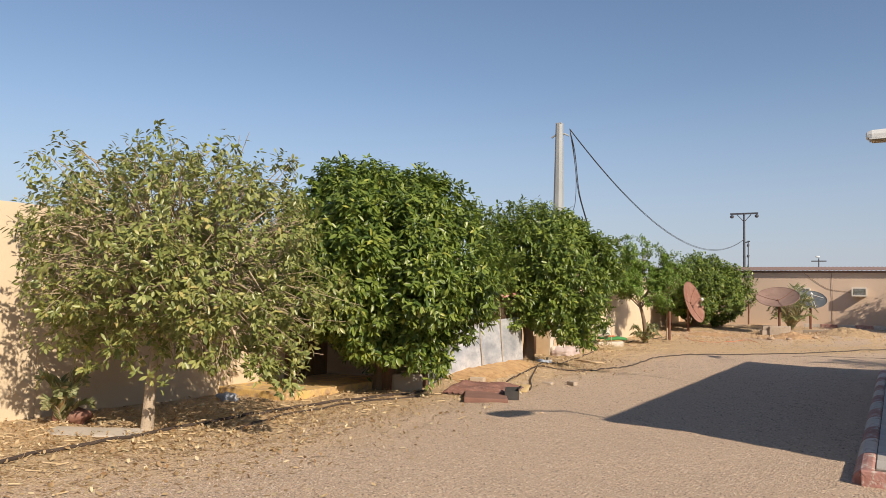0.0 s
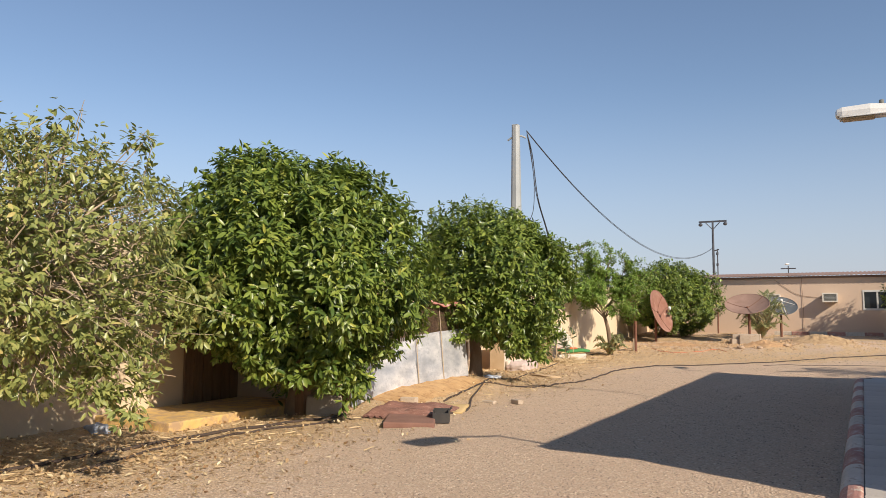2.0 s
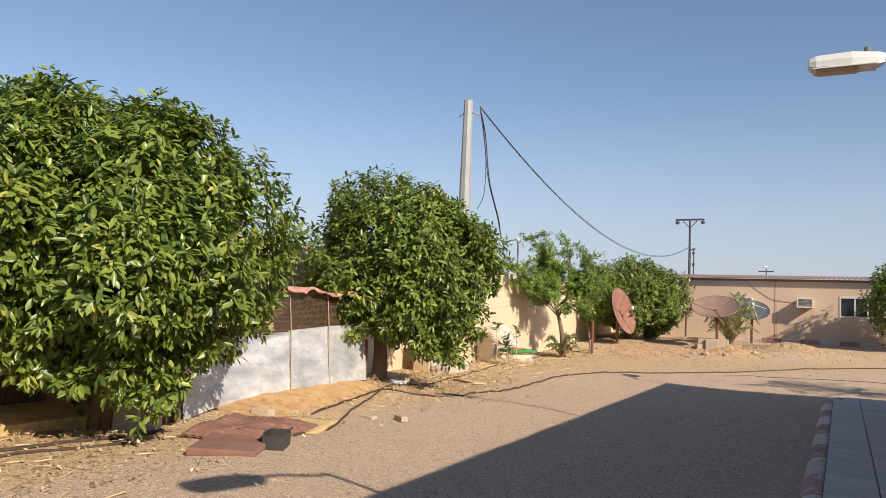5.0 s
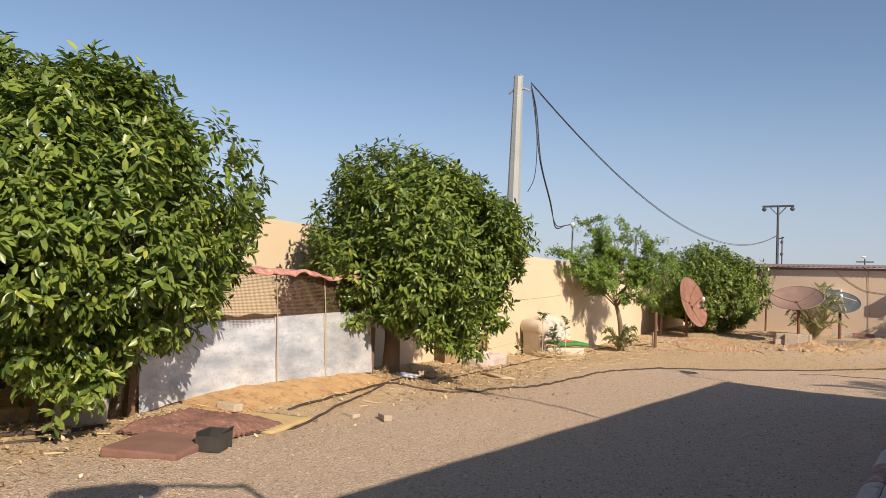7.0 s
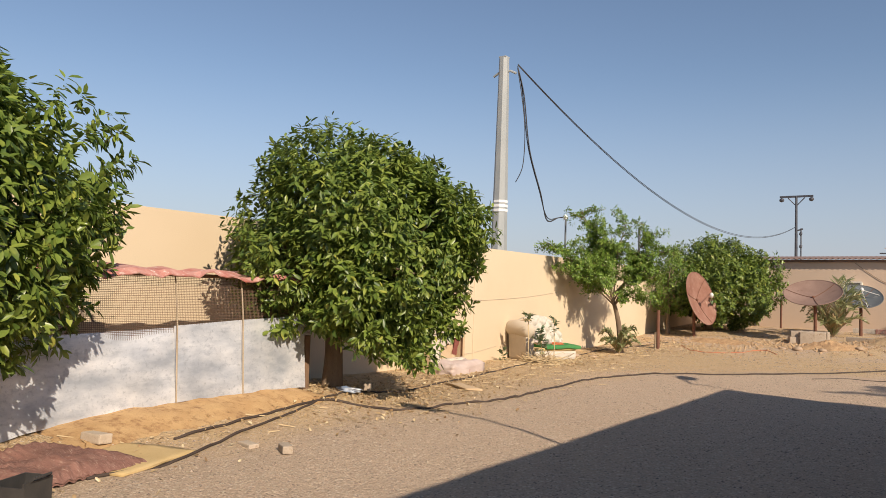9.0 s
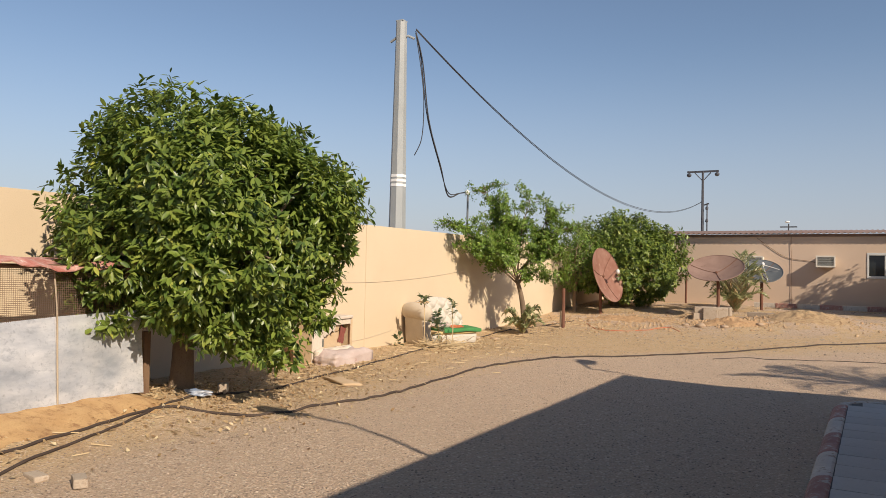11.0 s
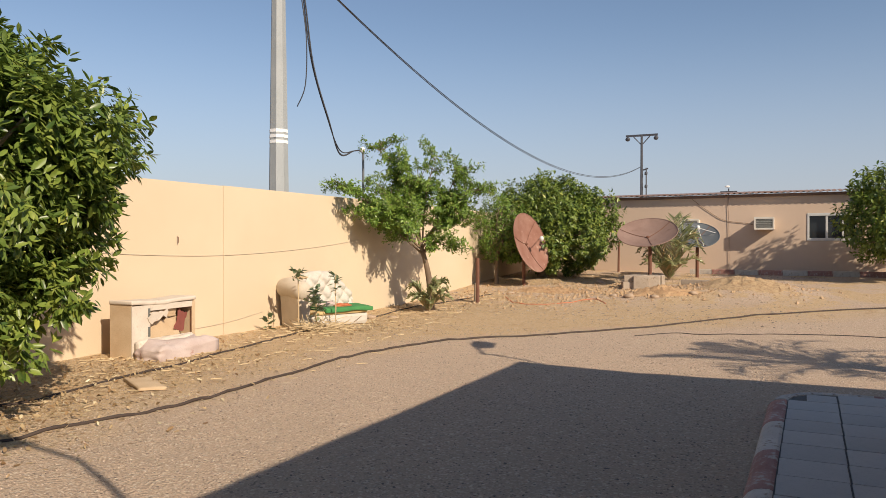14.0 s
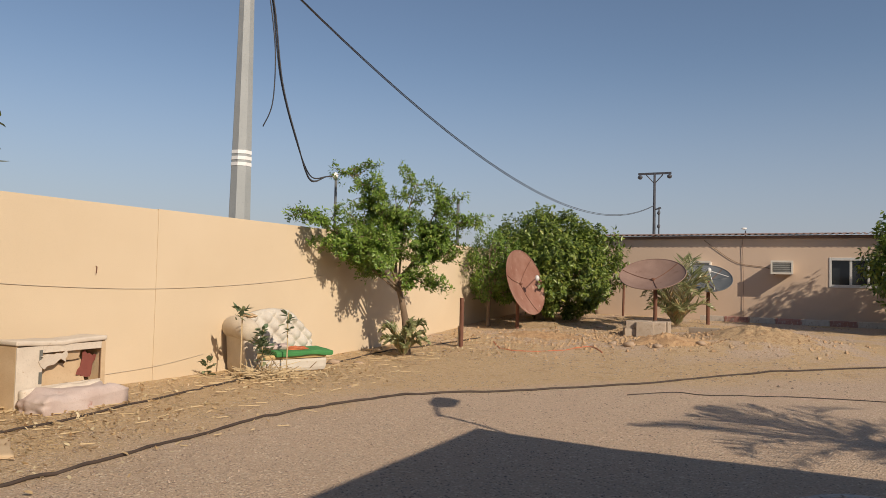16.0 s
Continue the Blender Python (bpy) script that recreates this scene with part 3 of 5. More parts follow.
wall_pipe()
POLE_TOP = Vector((-1.25, 27.1, 8.27))
for k, (dz, sag, dx) in enumerate(((0, 1.5, 0.0), (-0.08, 1.62, 0.05), (-0.1, 1.42, 0.06))):
    pts = smooth_path([POLE_TOP + Vector((0.2, 0, 0.15)), POLE_TOP + Vector((0.3 + dx, 0.15, dz - 0.6)), POLE_TOP + Vector((0.45 + dx, 0.3, dz - 2.2)), POLE_TOP + Vector((0.75 + dx, 0.5, dz - 3.5)), POLE_TOP + Vector((0.72, 1.1, dz - 4.25)), Vector((-0.3, 28.5, 4.02)), Vector((-0.1, 28.58, 4.05))])
    tagged(mesh_ob("service_cable", tubed(pts, 0.015, 6), M_CABLE, True), "black service cable drooping from the steel pole to the wall", "cable", "cables from the pole")
tagged(mesh_ob("loose_cable", tubed(smooth_path([POLE_TOP + Vector((0.2, 0, 0.1)), POLE_TOP + Vector((0.34, 0.1, -0.9)), POLE_TOP + Vector((0.42, 0.15, -1.8)), POLE_TOP + Vector((0.38, 0.15, -2.8)), POLE_TOP + Vector((0.18, 0.1, -3.3))]), 0.013, 6), M_CABLE, True), "loose thin black cable hanging from the pole", "cable")
MAST = Vector((-0.4, 66.0, 0))
for k in range(2):
    o = Vector((0, 0, -0.03 * k))
    tagged(mesh_ob("overhead_cable", tubed(hang(POLE_TOP + Vector((0.15, 0.1, 0.25)) + o, Vector((-0.4, 65.8, 7.1)) + o, 2.45 + 0.03 * k, 40), 0.013, 6), M_CABLE, True), "twisted black overhead cable sagging over the yard", "cable", "overhead cables")


def light_mast():
    m = thing("floodlight_mast", Matrix.Translation(MAST), "distant dark floodlight mast with a crossbar", "mast")
    part("pole", tubed([(0, 0, -0.2), (0, 0, 9.3)], [0.13, 0.08], 8), M_MAST, m)
    part("crossbar", boxed(-1.1, -0.05, 9.22, 1.1, 0.05, 9.36), M_MAST, m)
    part("brace", tubed([(-0.55, 0, 9.2), (0, 0, 8.6), (0.55, 0, 9.2)], 0.04, 6), M_MAST, m)
    for x in (-0.95, 1.0):
        f = part("floodlight", lump(bmesh.new(), (x, -0.1, 9.05), 0.17, (1, 0.9, 0.9), 0.05, 2), M_MAST, m)
        part("yoke", tubed([(x, -0.02, 9.25), (x, -0.08, 9.12)], 0.03, 5), M_MAST, f)
    part("side_frame", tube(tube(bmesh.new(), [(0.32, 0, 4), (0.32, 0, 7.0)], 0.05, 6), [(0.1, 0, 6.85), (0.45, 0, 6.95)], 0.05, 6), M_MAST, m)
    for z in (5.7, 6.6):
        part("insulator", lump(bmesh.new(), (0.32, -0.1, z), 0.12, (1, 0.8, 1.3), 0.1, 1), M_MAST, m)


light_mast()
tagged(mesh_ob("steel_pipe", tubed([(-0.6, 36.0, 0), (-0.6, 36.0, 4.35)], 0.05, 8), M_CONDUIT), "plain grey steel pipe standing behind the wall", "pipe")


# ---- plants ----
def leaves(shoots, length, width, per, rng, droop=0.7):
    """Rosettes of folded leaves round shoot tips: returns vertices and faces."""
    n = len(shoots) * per
    P = np.repeat(np.array([s[0] for s in shoots]), per, axis=0)
    D = np.repeat(np.array([s[1] for s in shoots]), per, axis=0)
    D = D / np.linalg.norm(D, axis=1)[:, None]
    R = rng.normal(size=(n, 3))
    side = R - D * (R * D).sum(1)[:, None]
    side /= np.linalg.norm(side, axis=1)[:, None]
    along = rng.uniform(-1.0, 0.15, n)[:, None]
    # the youngest leaves stand up round the tip, the older ones below hang
    d = side * rng.uniform(0.55, 1.0, n)[:, None] + D * (0.35 + 0.5 * along + rng.uniform(0.0, 0.5, n)[:, None])
    d[:, 2] -= droop * rng.uniform(0.2, 1.2, n) * (0.6 - along[:, 0])
    d /= np.linalg.norm(d, axis=1)[:, None]
    base = P + D * along * length * 1.5 + side * 0.01
    L = (length * rng.uniform(0.65, 1.2, n))[:, None]
    W = L * width * rng.uniform(0.8, 1.2, n)[:, None]
    up = D - d * (D * d).sum(1)[:, None] + rng.normal(size=(n, 3)) * 0.25
    up[:, 2] += 0.35
    s = np.cross(d, up)
    s /= np.linalg.norm(s, axis=1)[:, None] + 1e-9
    nrm = np.cross(s, d)
    curl = rng.uniform(-0.02, 0.12, n)[:, None]
    V = np.empty((n, 8, 3))
    V[:, 0] = base
    V[:, 1] = base + d * L * 0.28 + s * W * 0.42 + nrm * L * 0.04
    V[:, 2] = base + d * L * 0.28 - nrm * L * 0.03
    V[:, 3] = base + d * L * 0.28 - s * W * 0.42 + nrm * L * 0.04
    V[:, 4] = base + d * L * 0.66 + s * W * 0.44 + nrm * L * (0.03 - curl * 0.7)
    V[:, 5] = base + d * L * 0.66 - nrm * L * (0.03 + curl * 0.7)
    V[:, 6] = base + d * L * 0.66 - s * W * 0.44 + nrm * L * (0.03 - curl * 0.7)
    V[:, 7] = base + d * L - nrm * L * curl * 2.0
    o = (np.arange(n) * 8)[:, None]
    F = np.concatenate([o + np.array([f]) for f in ((0, 2, 1), (0, 3, 2), (1, 2, 5), (1, 5, 4), (2, 3, 6), (2, 6, 5), (4, 5, 7), (5, 6, 7))])
    return V.reshape(-1, 3), F


def leaf_mesh(name, V, F, material, parent, label=""):
    me = bpy.data.meshes.new(name)
    me.vertices.add(len(V))
    me.vertices.foreach_set("co", V.ravel())
    me.loops.add(F.size)
    me.loops.foreach_set("vertex_index", F.ravel())
    me.polygons.add(len(F))
    me.polygons.foreach_set("loop_start", np.arange(0, F.size, 3))
    me.update(calc_edges=True)
    me.validate()
    me.materials.append(material)
    ob = new(name, me)
    ob.parent = parent
    return tagged(ob, label)


def crown_shoots(rng, centre, radii, lobes, count, lobe_r, inner=0.25, low=-0.8, gaps=0.0):
    """Shoot tips over a crown made of many overlapping lobes."""
    c, r = np.array(centre), np.array(radii)
    L = []
    for i in range(lobes):
        z = low + (1 - low) * (i + 0.5) / lobes
        a = i * 2.399963 + rng.uniform(-0.35, 0.35)
        h = math.sqrt(max(0, 1 - z * z))
        L.append((c + r * np.array((h * math.cos(a), h * math.sin(a), z)) * rng.uniform(0.66, 0.92), lobe_r * rng.uniform(0.65, 1.3)))
    out = []
    while len(out) < count:
        if rng.uniform() < inner:
            v = rng.normal(size=3)
            v /= np.linalg.norm(v)
            p = c + r * v * rng.uniform(0.3, 0.8)
            out.append((p, v + np.array((0, 0, 0.3)) + rng.normal(size=3) * 0.4))
            continue
        lc, lr = L[rng.integers(lobes)]
        v = rng.normal(size=3)
        v /= np.linalg.norm(v)
        o = (lc - c) / r
        o /= np.linalg.norm(o) + 1e-9
        if v @ o < -0.25:
            v = -v
        p = lc + v * lr * rng.uniform(0.75, 1.08)
        if gaps and noise.noise(Vector(p) * 1.3) > 0.35 - gaps * 0.5 and rng.uniform() < gaps:
            continue
        out.append((p, v * 0.55 + o * 0.45 + np.array((0, 0, 0.65)) + rng.normal(size=3) * 0.3))
    return out, L


def tree(name, at, label, trunk_pts, trunk_r, centre, radii, seed, lobes=46, count=1500, lobe_r=0.55, per=8, leaf=0.15, width=0.4, leaf_mat=None, bark=None, limbs=14, inner=0.25, low=-0.8, gaps=0.0, twigs=0, extra=()):
    """A tree at (x, y): a tapered trunk, limbs to the crown's lobes, and leafy shoots. centre is from its foot."""
    rng = np.random.default_rng(seed)
    t = thing(name, pose(at[0], at[1], gz(*at)), label, "tree")
    bm = bmesh.new()
    pts = smooth_path(trunk_pts, 5)
    n = len(pts)
    tube(bm, pts, [trunk_r * (1.25 - 0.65 * i / (n - 1) + 0.35 * math.exp(-i * 0.9)) for i in range(n)], 10)
    part("trunk", bm, bark or M_BARK, t, smooth=True)
    shoots, L = crown_shoots(rng, centre, radii, lobes, count, lobe_r, inner, low, gaps)
    for c, r, k in extra:
        more, _ = crown_shoots(rng, c, (r, r, r), 5, k, r * 0.5, 0.3)
        shoots += more
        L.append((np.array(c), r))
    bm = bmesh.new()
    top = pts[-1]
    for i in range(limbs):
        e = Vector(L[(i * 7) % len(L)][0])
        mid = top.lerp(e, 0.5) + Vector(rng.normal(size=3)) * 0.18 + Vector((0, 0, 0.12))
        st = pts[max(n - 2 - i % 3, 0)]
        tube(bm, smooth_path([st, mid, e], 4), [trunk_r * (0.5 - 0.42 * k / 8) for k in range(9)], 6)
    part("branchwork", bm, bark or M_BARK, t, smooth=True)
    if twigs:
        bm = bmesh.new()
        for i in range(twigs):
            p, d = shoots[rng.integers(len(shoots))]
            a = Vector(p)
            inn = (a - Vector(centre)) * rng.uniform(0.35, 0.75) + Vector(centre) + Vector(rng.normal(size=3)) * 0.15
            tip = a + Vector(d).normalized() * rng.uniform(-0.1, 0.16)
            tube(bm, [inn, inn.lerp(tip, 0.5) + Vector(rng.normal(size=3)) * 0.08, tip], [0.008, 0.006, 0.003], 4)
        part("dead_wood", bm, M_TWIG, t, "bare pale twigs")
    V, F = leaves(shoots, leaf, width, per, rng)
    leaf_mesh("crown", V, F, leaf_mat or M_LEAF, t)
    return t


tree("citrus_tree", (1.85, 5.5), "thin yellowing tree with bare twigs and a pale trunk", [(0, 0, -0.1), (0.03, 0, 0.4), (0.05, 0.03, 0.95), (0.12, 0.1, 1.4)], 0.065,
     (0.2, 0.25, 2.08), (1.8, 1.85, 1.32), 11, 80, 3100, 0.46, 7, 0.09, 0.42, M_LEAFPALE, M_PALEBARK, 22, 0.3, -0.85, 0.6, 950,
     extra=(((1.55, 0.45, 0.85), 0.36, 90), ((1.6, 0.6, 1.3), 0.42, 80), ((1.65, 1.2, 1.7), 0.42, 70), ((0.35, 0.2, 1.05), 0.34, 40), ((0.25, -0.4, 1.1), 0.42, 60), ((-0.6, -0.7, 1.15), 0.45, 60), ((-0.8, -0.5, 3.05), 0.5, 90), ((0.9, 0.7, 3.1), 0.5, 90), ((0.1, 0.1, 3.3), 0.4, 60)))
tree("citrus_tree", (1.6, 10.75), "dense round glossy green citrus tree with low branches", [(0, 0, -0.1), (0.02, 0.02, 0.5), (0.08, 0.0, 1.1), (0.15, 0.05, 1.6)], 0.13,
     (0.25, -0.37, 2.36), (2.02, 2.1, 1.7), 22, 58, 4600, 0.6, 11, 0.14, 0.38, inner=0.2, low=-0.95,
     extra=(((1.1, -0.2, 1.0), 0.5, 110), ((1.17, -0.57, 0.9), 0.5, 110), ((0.63, -1.17, 1.15), 0.5, 110)))
tree("citrus_tree", (1.95, 16.6), "round glossy green citrus tree with a bare brown trunk", [(0, 0, -0.1), (0.0, 0.02, 0.5), (-0.06, 0.03, 1.0), (0.05, 0.05, 1.5)], 0.13,
     (0.27, 0.22, 2.2), (1.72, 1.77, 1.46), 33, 50, 4100, 0.56, 11, 0.132, 0.38, inner=0.2, low=-0.9,
     extra=(((1.1, 0.6, 0.85), 0.48, 110), ((1.13, -0.03, 0.95), 0.5, 110), ((1.3, 1.0, 1.2), 0.4, 80), ((0.83, -0.59, 1.1), 0.45, 90), ((-0.1, -1.2, 1.3), 0.45, 90), ((0.9, 0.85, 3.2), 0.5, 110), ((1.2, 1.1, 2.5), 0.5, 110)))
tree("citrus_tree", (1.5, 37.9), "bushy dark green tree beside a rusty dish", [(0, 0, -0.1), (0.02, 0, 0.5), (0.05, 0.02, 1.0), (0.1, 0.05, 1.4)], 0.14,
     (0.3, 0.15, 1.85), (2.25, 1.9, 1.62), 55, 52, 4000, 0.56, 8, 0.15, 0.42, low=-0.95)
tree("small_tree", (0.7, 35.6), "slim grey-green tree against the boundary wall", [(0, 0, -0.1), (0.0, 0.02, 0.6), (0.05, 0.03, 1.3)], 0.06,
     (0.1, 0.1, 1.75), (0.8, 0.8, 1.1), 66, 26, 1100, 0.36, 7, 0.08, 0.42, M_LEAFFINE, M_BARK, 10, 0.2, -0.9, 0.3, 60)
tree("citrus_tree", (12.7, 38.5), "dense dark green tree beside the far building", [(0, 0, -0.1), (0.02, 0, 0.4), (0.0, 0.02, 0.9)], 0.13,
     (-0.15, 0.0, 1.95), (1.8, 1.5, 1.55), 77, 52, 2000, 0.5, 8, 0.15, 0.42)


def feathery_tree():
    """A young open tree: a leaning trunk, arching limbs, and sprays of small leaves in loose tiers."""
    rng = np.random.default_rng(44)
    x0, y0 = 1.35, 29.5
    t = thing("feathery_tree", pose(x0, y0, gz(x0, y0)), "young feathery light green tree with a leaning trunk", "tree")
    stem = smooth_path([(0, 0, -0.1), (-0.04, 0, 0.6), (-0.12, -0.05, 1.15), (-0.28, -0.1, 1.7)], 5)
    n = len(stem)
    part("trunk", tubed(stem, [0.085 * (1.2 - 0.6 * i / (n - 1)) for i in range(n)], 10), M_BARK, t, smooth=True)
    # limb ends: across, towards the drive, height; and how leafy each is
    ends = ((-1.3, 0.7, 4.15, 1.1), (-0.85, 0.4, 3.75, 0.9), (-2.05, 1.6, 3.0, 0.9), (-1.6, 1.3, 2.4, 0.9), (-1.15, 0.5, 3.05, 1.1), (-0.3, 0.0, 3.45, 1.1), (0.15, -0.2, 3.95, 0.8),
            (0.7, 0.0, 3.55, 1.1), (1.15, -0.1, 3.05, 1.0), (0.45, 0.1, 2.85, 1.0), (0.9, 0.3, 2.2, 0.6), (0.45, 0.45, 1.55, 0.5), (-0.65, 0.9, 1.95, 0.7), (-1.0, 0.9, 2.6, 1.1))
    limbs, twigs, shoots = bmesh.new(), bmesh.new(), []
    top = stem[-1]
    for k, (r, b, h, much) in enumerate(ends):
        e = Vector((0.89 * r + 0.45 * b, 0.45 * r - 0.89 * b, h))
        st = stem[n - 1 - k % 4]
        bow = Vector((0, 0, 0.2 if h > 2.2 else 0.45))
        line = smooth_path([st, st.lerp(e, 0.45) + bow + Vector(rng.normal(size=3)) * 0.1, e], 8)
        m = len(line)
        tube(limbs, line, [0.032 * (1 - 0.85 * i / (m - 1)) for i in range(m)], 6)
        for q in range(int(26 * much)):
            u = rng.uniform(0.32, 1.0)
            o = line[min(int(u * (m - 1)), m - 1)]
            d = (e - st).normalized() * 0.6 + Vector(rng.normal(size=3)) * 0.7
            d.z = d.z * 0.45 + 0.1
            d.normalize()
            l = rng.uniform(0.3, 0.75)
            spray = [o, o + d * l * 0.55 + Vector((0, 0, 0.05)), o + d * l - Vector((0, 0, 0.1 * rng.uniform()))]
            tube(twigs, spray, [0.011, 0.007, 0.003], 4)
            for w in range(12):
                v = rng.uniform(0.15, 1.05)
                p = spray[0].lerp(spray[1], v * 2) if v < 0.5 else spray[1].lerp(spray[2], v * 2 - 1)
                p = p + Vector(rng.normal(size=3)) * 0.06
                if p.x + x0 < 0.12 and p.z < 2.9:
                    continue
                shoots.append((np.array(p), np.array(d) + rng.normal(size=3) * 0.5 + np.array((0, 0, 0.4))))
    part("branchwork", limbs, M_BARK, t, smooth=True)
    part("twigs", twigs, M_BARK, t)
    V, F = leaves(shoots, 0.078, 0.45, 10, rng, 0.3)
    leaf_mesh("crown", V, F, M_LEAFFINE, t)


feathery_tree()


def frond(rng, base, ang, length, rise, V, F, bm, leaflet=0.32):
    pts = []
    for i in range(9):
        u = i / 8
        pts.append(Vector(base) + Vector((math.cos(ang), math.sin(ang), 0)) * length * (u - 0.18 * u * u) + Vector((0, 0, rise * length * (u - 0.75 * u * u))))
    tube(bm, pts, [0.016 * (1.1 - 0.9 * i / 8) for i in range(9)], 4)
    for i in range(1, 26):
        u = i / 26
        k = min(int(u * 8), 7)
        p = pts[k].lerp(pts[k + 1], u * 8 - k)
        d = (pts[k + 1] - pts[k]).normalized()
        s = d.cross(Vector((0, 0, 1))).normalized()
        for sg in (-1, 1):
            w = (d * 0.65 + s * sg * 0.7 + Vector((0, 0, rng.uniform(0.05, 0.45)))).normalized()
            l = leaflet * (0.5 + math.sin(math.pi * min(u + 0.15, 1))) * rng.uniform(0.7, 1.1)
            q = w.cross(Vector(rng.normal(size=3))).normalized() * 0.017
            o = len(V)
            V += [p + q, p - q, p + w * l * 0.6 - q * 1.1, p + w * l * 0.6 + q * 1.1, p + w * l]
            F += [(o, o + 1, o + 2), (o, o + 2, o + 3), (o + 3, o + 2, o + 4)]


def palm(at, label, fronds, length, rise, seed, trunk=0.0, leaflet=0.3):
    rng = np.random.default_rng(seed)
    t = thing("palm" if trunk else "palm_bush", pose(at[0], at[1], gz(*at)), label, "palm")
    if trunk:
        pts = [(0, 0, -0.1 + trunk * i / 10) for i in range(11)]
        part("trunk", tubed(pts, [0.24 - 0.02 * (i % 2) for i in range(11)], 10), M_BARK, t)
    for i in range(fronds):
        V, F, bm = [], [], bmesh.new()
        frond(rng, (0, 0, trunk), i * 2.4 + rng.uniform(-0.3, 0.3), length * rng.uniform(0.75, 1.1), rise * rng.uniform(0.5, 1.7), V, F, bm, leaflet)
        stem = part("frond", bm, M_TWIG, t)
        raw("foliage", [tuple(v) for v in V], F, M_PALM, stem)
    return t


palm((1.38, 29.3), "low spiky palm bush at the foot of a tree", 22, 0.75, 2.1, 1, 0.0, 0.15)
palm((5.9, 37.6), "shaggy young date palm behind a brown dish", 26, 1.35, 2.6, 2, 0.0, 0.3)
palm((0.7, 5.15), "small dry spiky shrub beside the wall", 11, 0.42, 2.6, 3, 0.0, 0.14)
palm((15.0, 22.35), "date palm standing past the corner of the building", 15, 2.9, 0.55, 4, 3.4, 0.4)


def seedling(at, h, label, seed, n=9):
    rng = np.random.default_rng(seed)
    t = thing("broadleaf_seedling", pose(at[0], at[1], gz(*at)), label, "plant", "seedlings by the sofa")
    pts = smooth_path([(0, 0, -0.03), (0.03, -0.02, h * 0.4), (-0.02, 0.03, h * 0.75), (0.02, 0.0, h)], 4)
    part("stem", tubed(pts, 0.012, 5), M_STICK, t)
    sh = [(np.array((0.0, 0.0, h * (1 - 0.45 * i / n) if n > 6 else h - 0.04 * i)), np.array((rng.normal() * 0.4, rng.normal() * 0.4, 1.0))) for i in range(n)]
    V, F = leaves(sh, 0.16, 0.6, 4, rng, 0.1)
    leaf_mesh("foliage", V, F, M_SEEDLING, t)


seedling((1.2, 24.75), 0.85, "grey-green broadleaf seedling growing before the sofa", 5, 20)
seedling((1.0, 24.45), 1.22, "tall thin seedling with one tuft of leaves", 6, 4)
seedling((1.25, 25.35), 1.1, "grey-green broadleaf seedling beside the sofa seat", 7, 5)
seedling((0.35, 24.35), 0.3, "small grey-green seedling at the foot of the wall", 8, 5)


# ---- satellite dishes ----
def dish(foot, centre, normal, dia, mat, label, depth=0.2, quad=False, fed=True):
    t = thing("satellite_dish", pose(foot[0], foot[1], gz(*foot)), label, "satellite dish", "dishes in the yard")
    o = Vector((foot[0], foot[1], gz(*foot)))
    c, n = Vector(centre) - o, Vector(normal).normalized()
    rot = n.to_track_quat("Z", "Y").to_matrix().to_4x4()
    m = Matrix.Translation(c) @ rot
    R = dia / 2
    seg, rings = 48, 8
    V, F = [], []
    for side in (0, 1):
        for i in range(rings + 1):
            r = R * i / rings
            z = depth * (r / R) ** 2 - depth - 0.008 * side
            for k in range(seg):
                a = 2 * math.pi * k / seg
                V.append(tuple(m @ Vector((r * math.cos(a), r * math.sin(a), z))))
    off = (rings + 1) * seg
    for s in (0, 1):
        for i in range(rings):
            for k in range(seg):
                q = (s * off + i * seg + k, s * off + i * seg + (k + 1) % seg, s * off + (i + 1) * seg + (k + 1) % seg, s * off + (i + 1) * seg + k)
                F.append(q[::-1] if s == 0 else q)
    body = raw("reflector", V, F, mat, t, smooth=True)
    part("rim", tubed([m @ Vector((R * math.cos(a), R * math.sin(a), 0)) for a in (2 * math.pi * k / 48 for k in range(49))], 0.014, 6), mat, body)
    feed = m @ Vector((0, 0, dia * 0.2))
    for k in range((4 if quad else 1) if fed else 0):
        a = 2 * math.pi * (k + 0.15) / 4
        part("strut", tubed([m @ Vector((R * 0.88 * math.cos(a), R * 0.88 * math.sin(a), -0.03)), feed], 0.011, 5), M_RUST if not quad else M_LIGHTGREY, body)
    for k in range(3):
        a = 2 * math.pi * (k + 0.4) / 3
        pts = [m @ Vector((R * u * math.cos(a), R * u * math.sin(a), depth * u * u - depth + 0.008)) for u in (0.03, 0.25, 0.5, 0.75, 0.98)]
        part("rib", tubed(pts, 0.009, 5), M_RUST, body)
    if fed:
        part("feed_horn", lump(bmesh.new(), feed, 0.07, (1, 1, 1.3), 0.1, 2), M_LIGHTGREY, t, "pale grey feed horn", True)
    hub = m @ Vector((0, 0, -depth + 0.02))
    part("hub", lump(bmesh.new(), hub, 0.06, (1, 1, 0.8), 0.1, 1), M_RUST, t)
    back = m @ Vector((0, 0, -depth - 0.12))
    part("post", tubed([(0, 0, -0.2), (0, 0, max(back.z - 0.25, 0.4))], 0.055, 10), M_RUST, t, "rusty steel post")
    part("mount", tubed([(0, 0, max(back.z - 0.3, 0.3)), back * 0.6 + Vector((0, 0, back.z * 0.4)), back, m @ Vector((0, 0, -depth))], 0.05, 8), M_RUST, t)
    return t


VIEW_R, VIEW_B = Vector((0.9, 0.43, 0)), Vector((0.43, -0.9, 0))


def facing(r, u, b):
    return VIEW_R * r + Vector((0, 0, u)) + VIEW_B * b


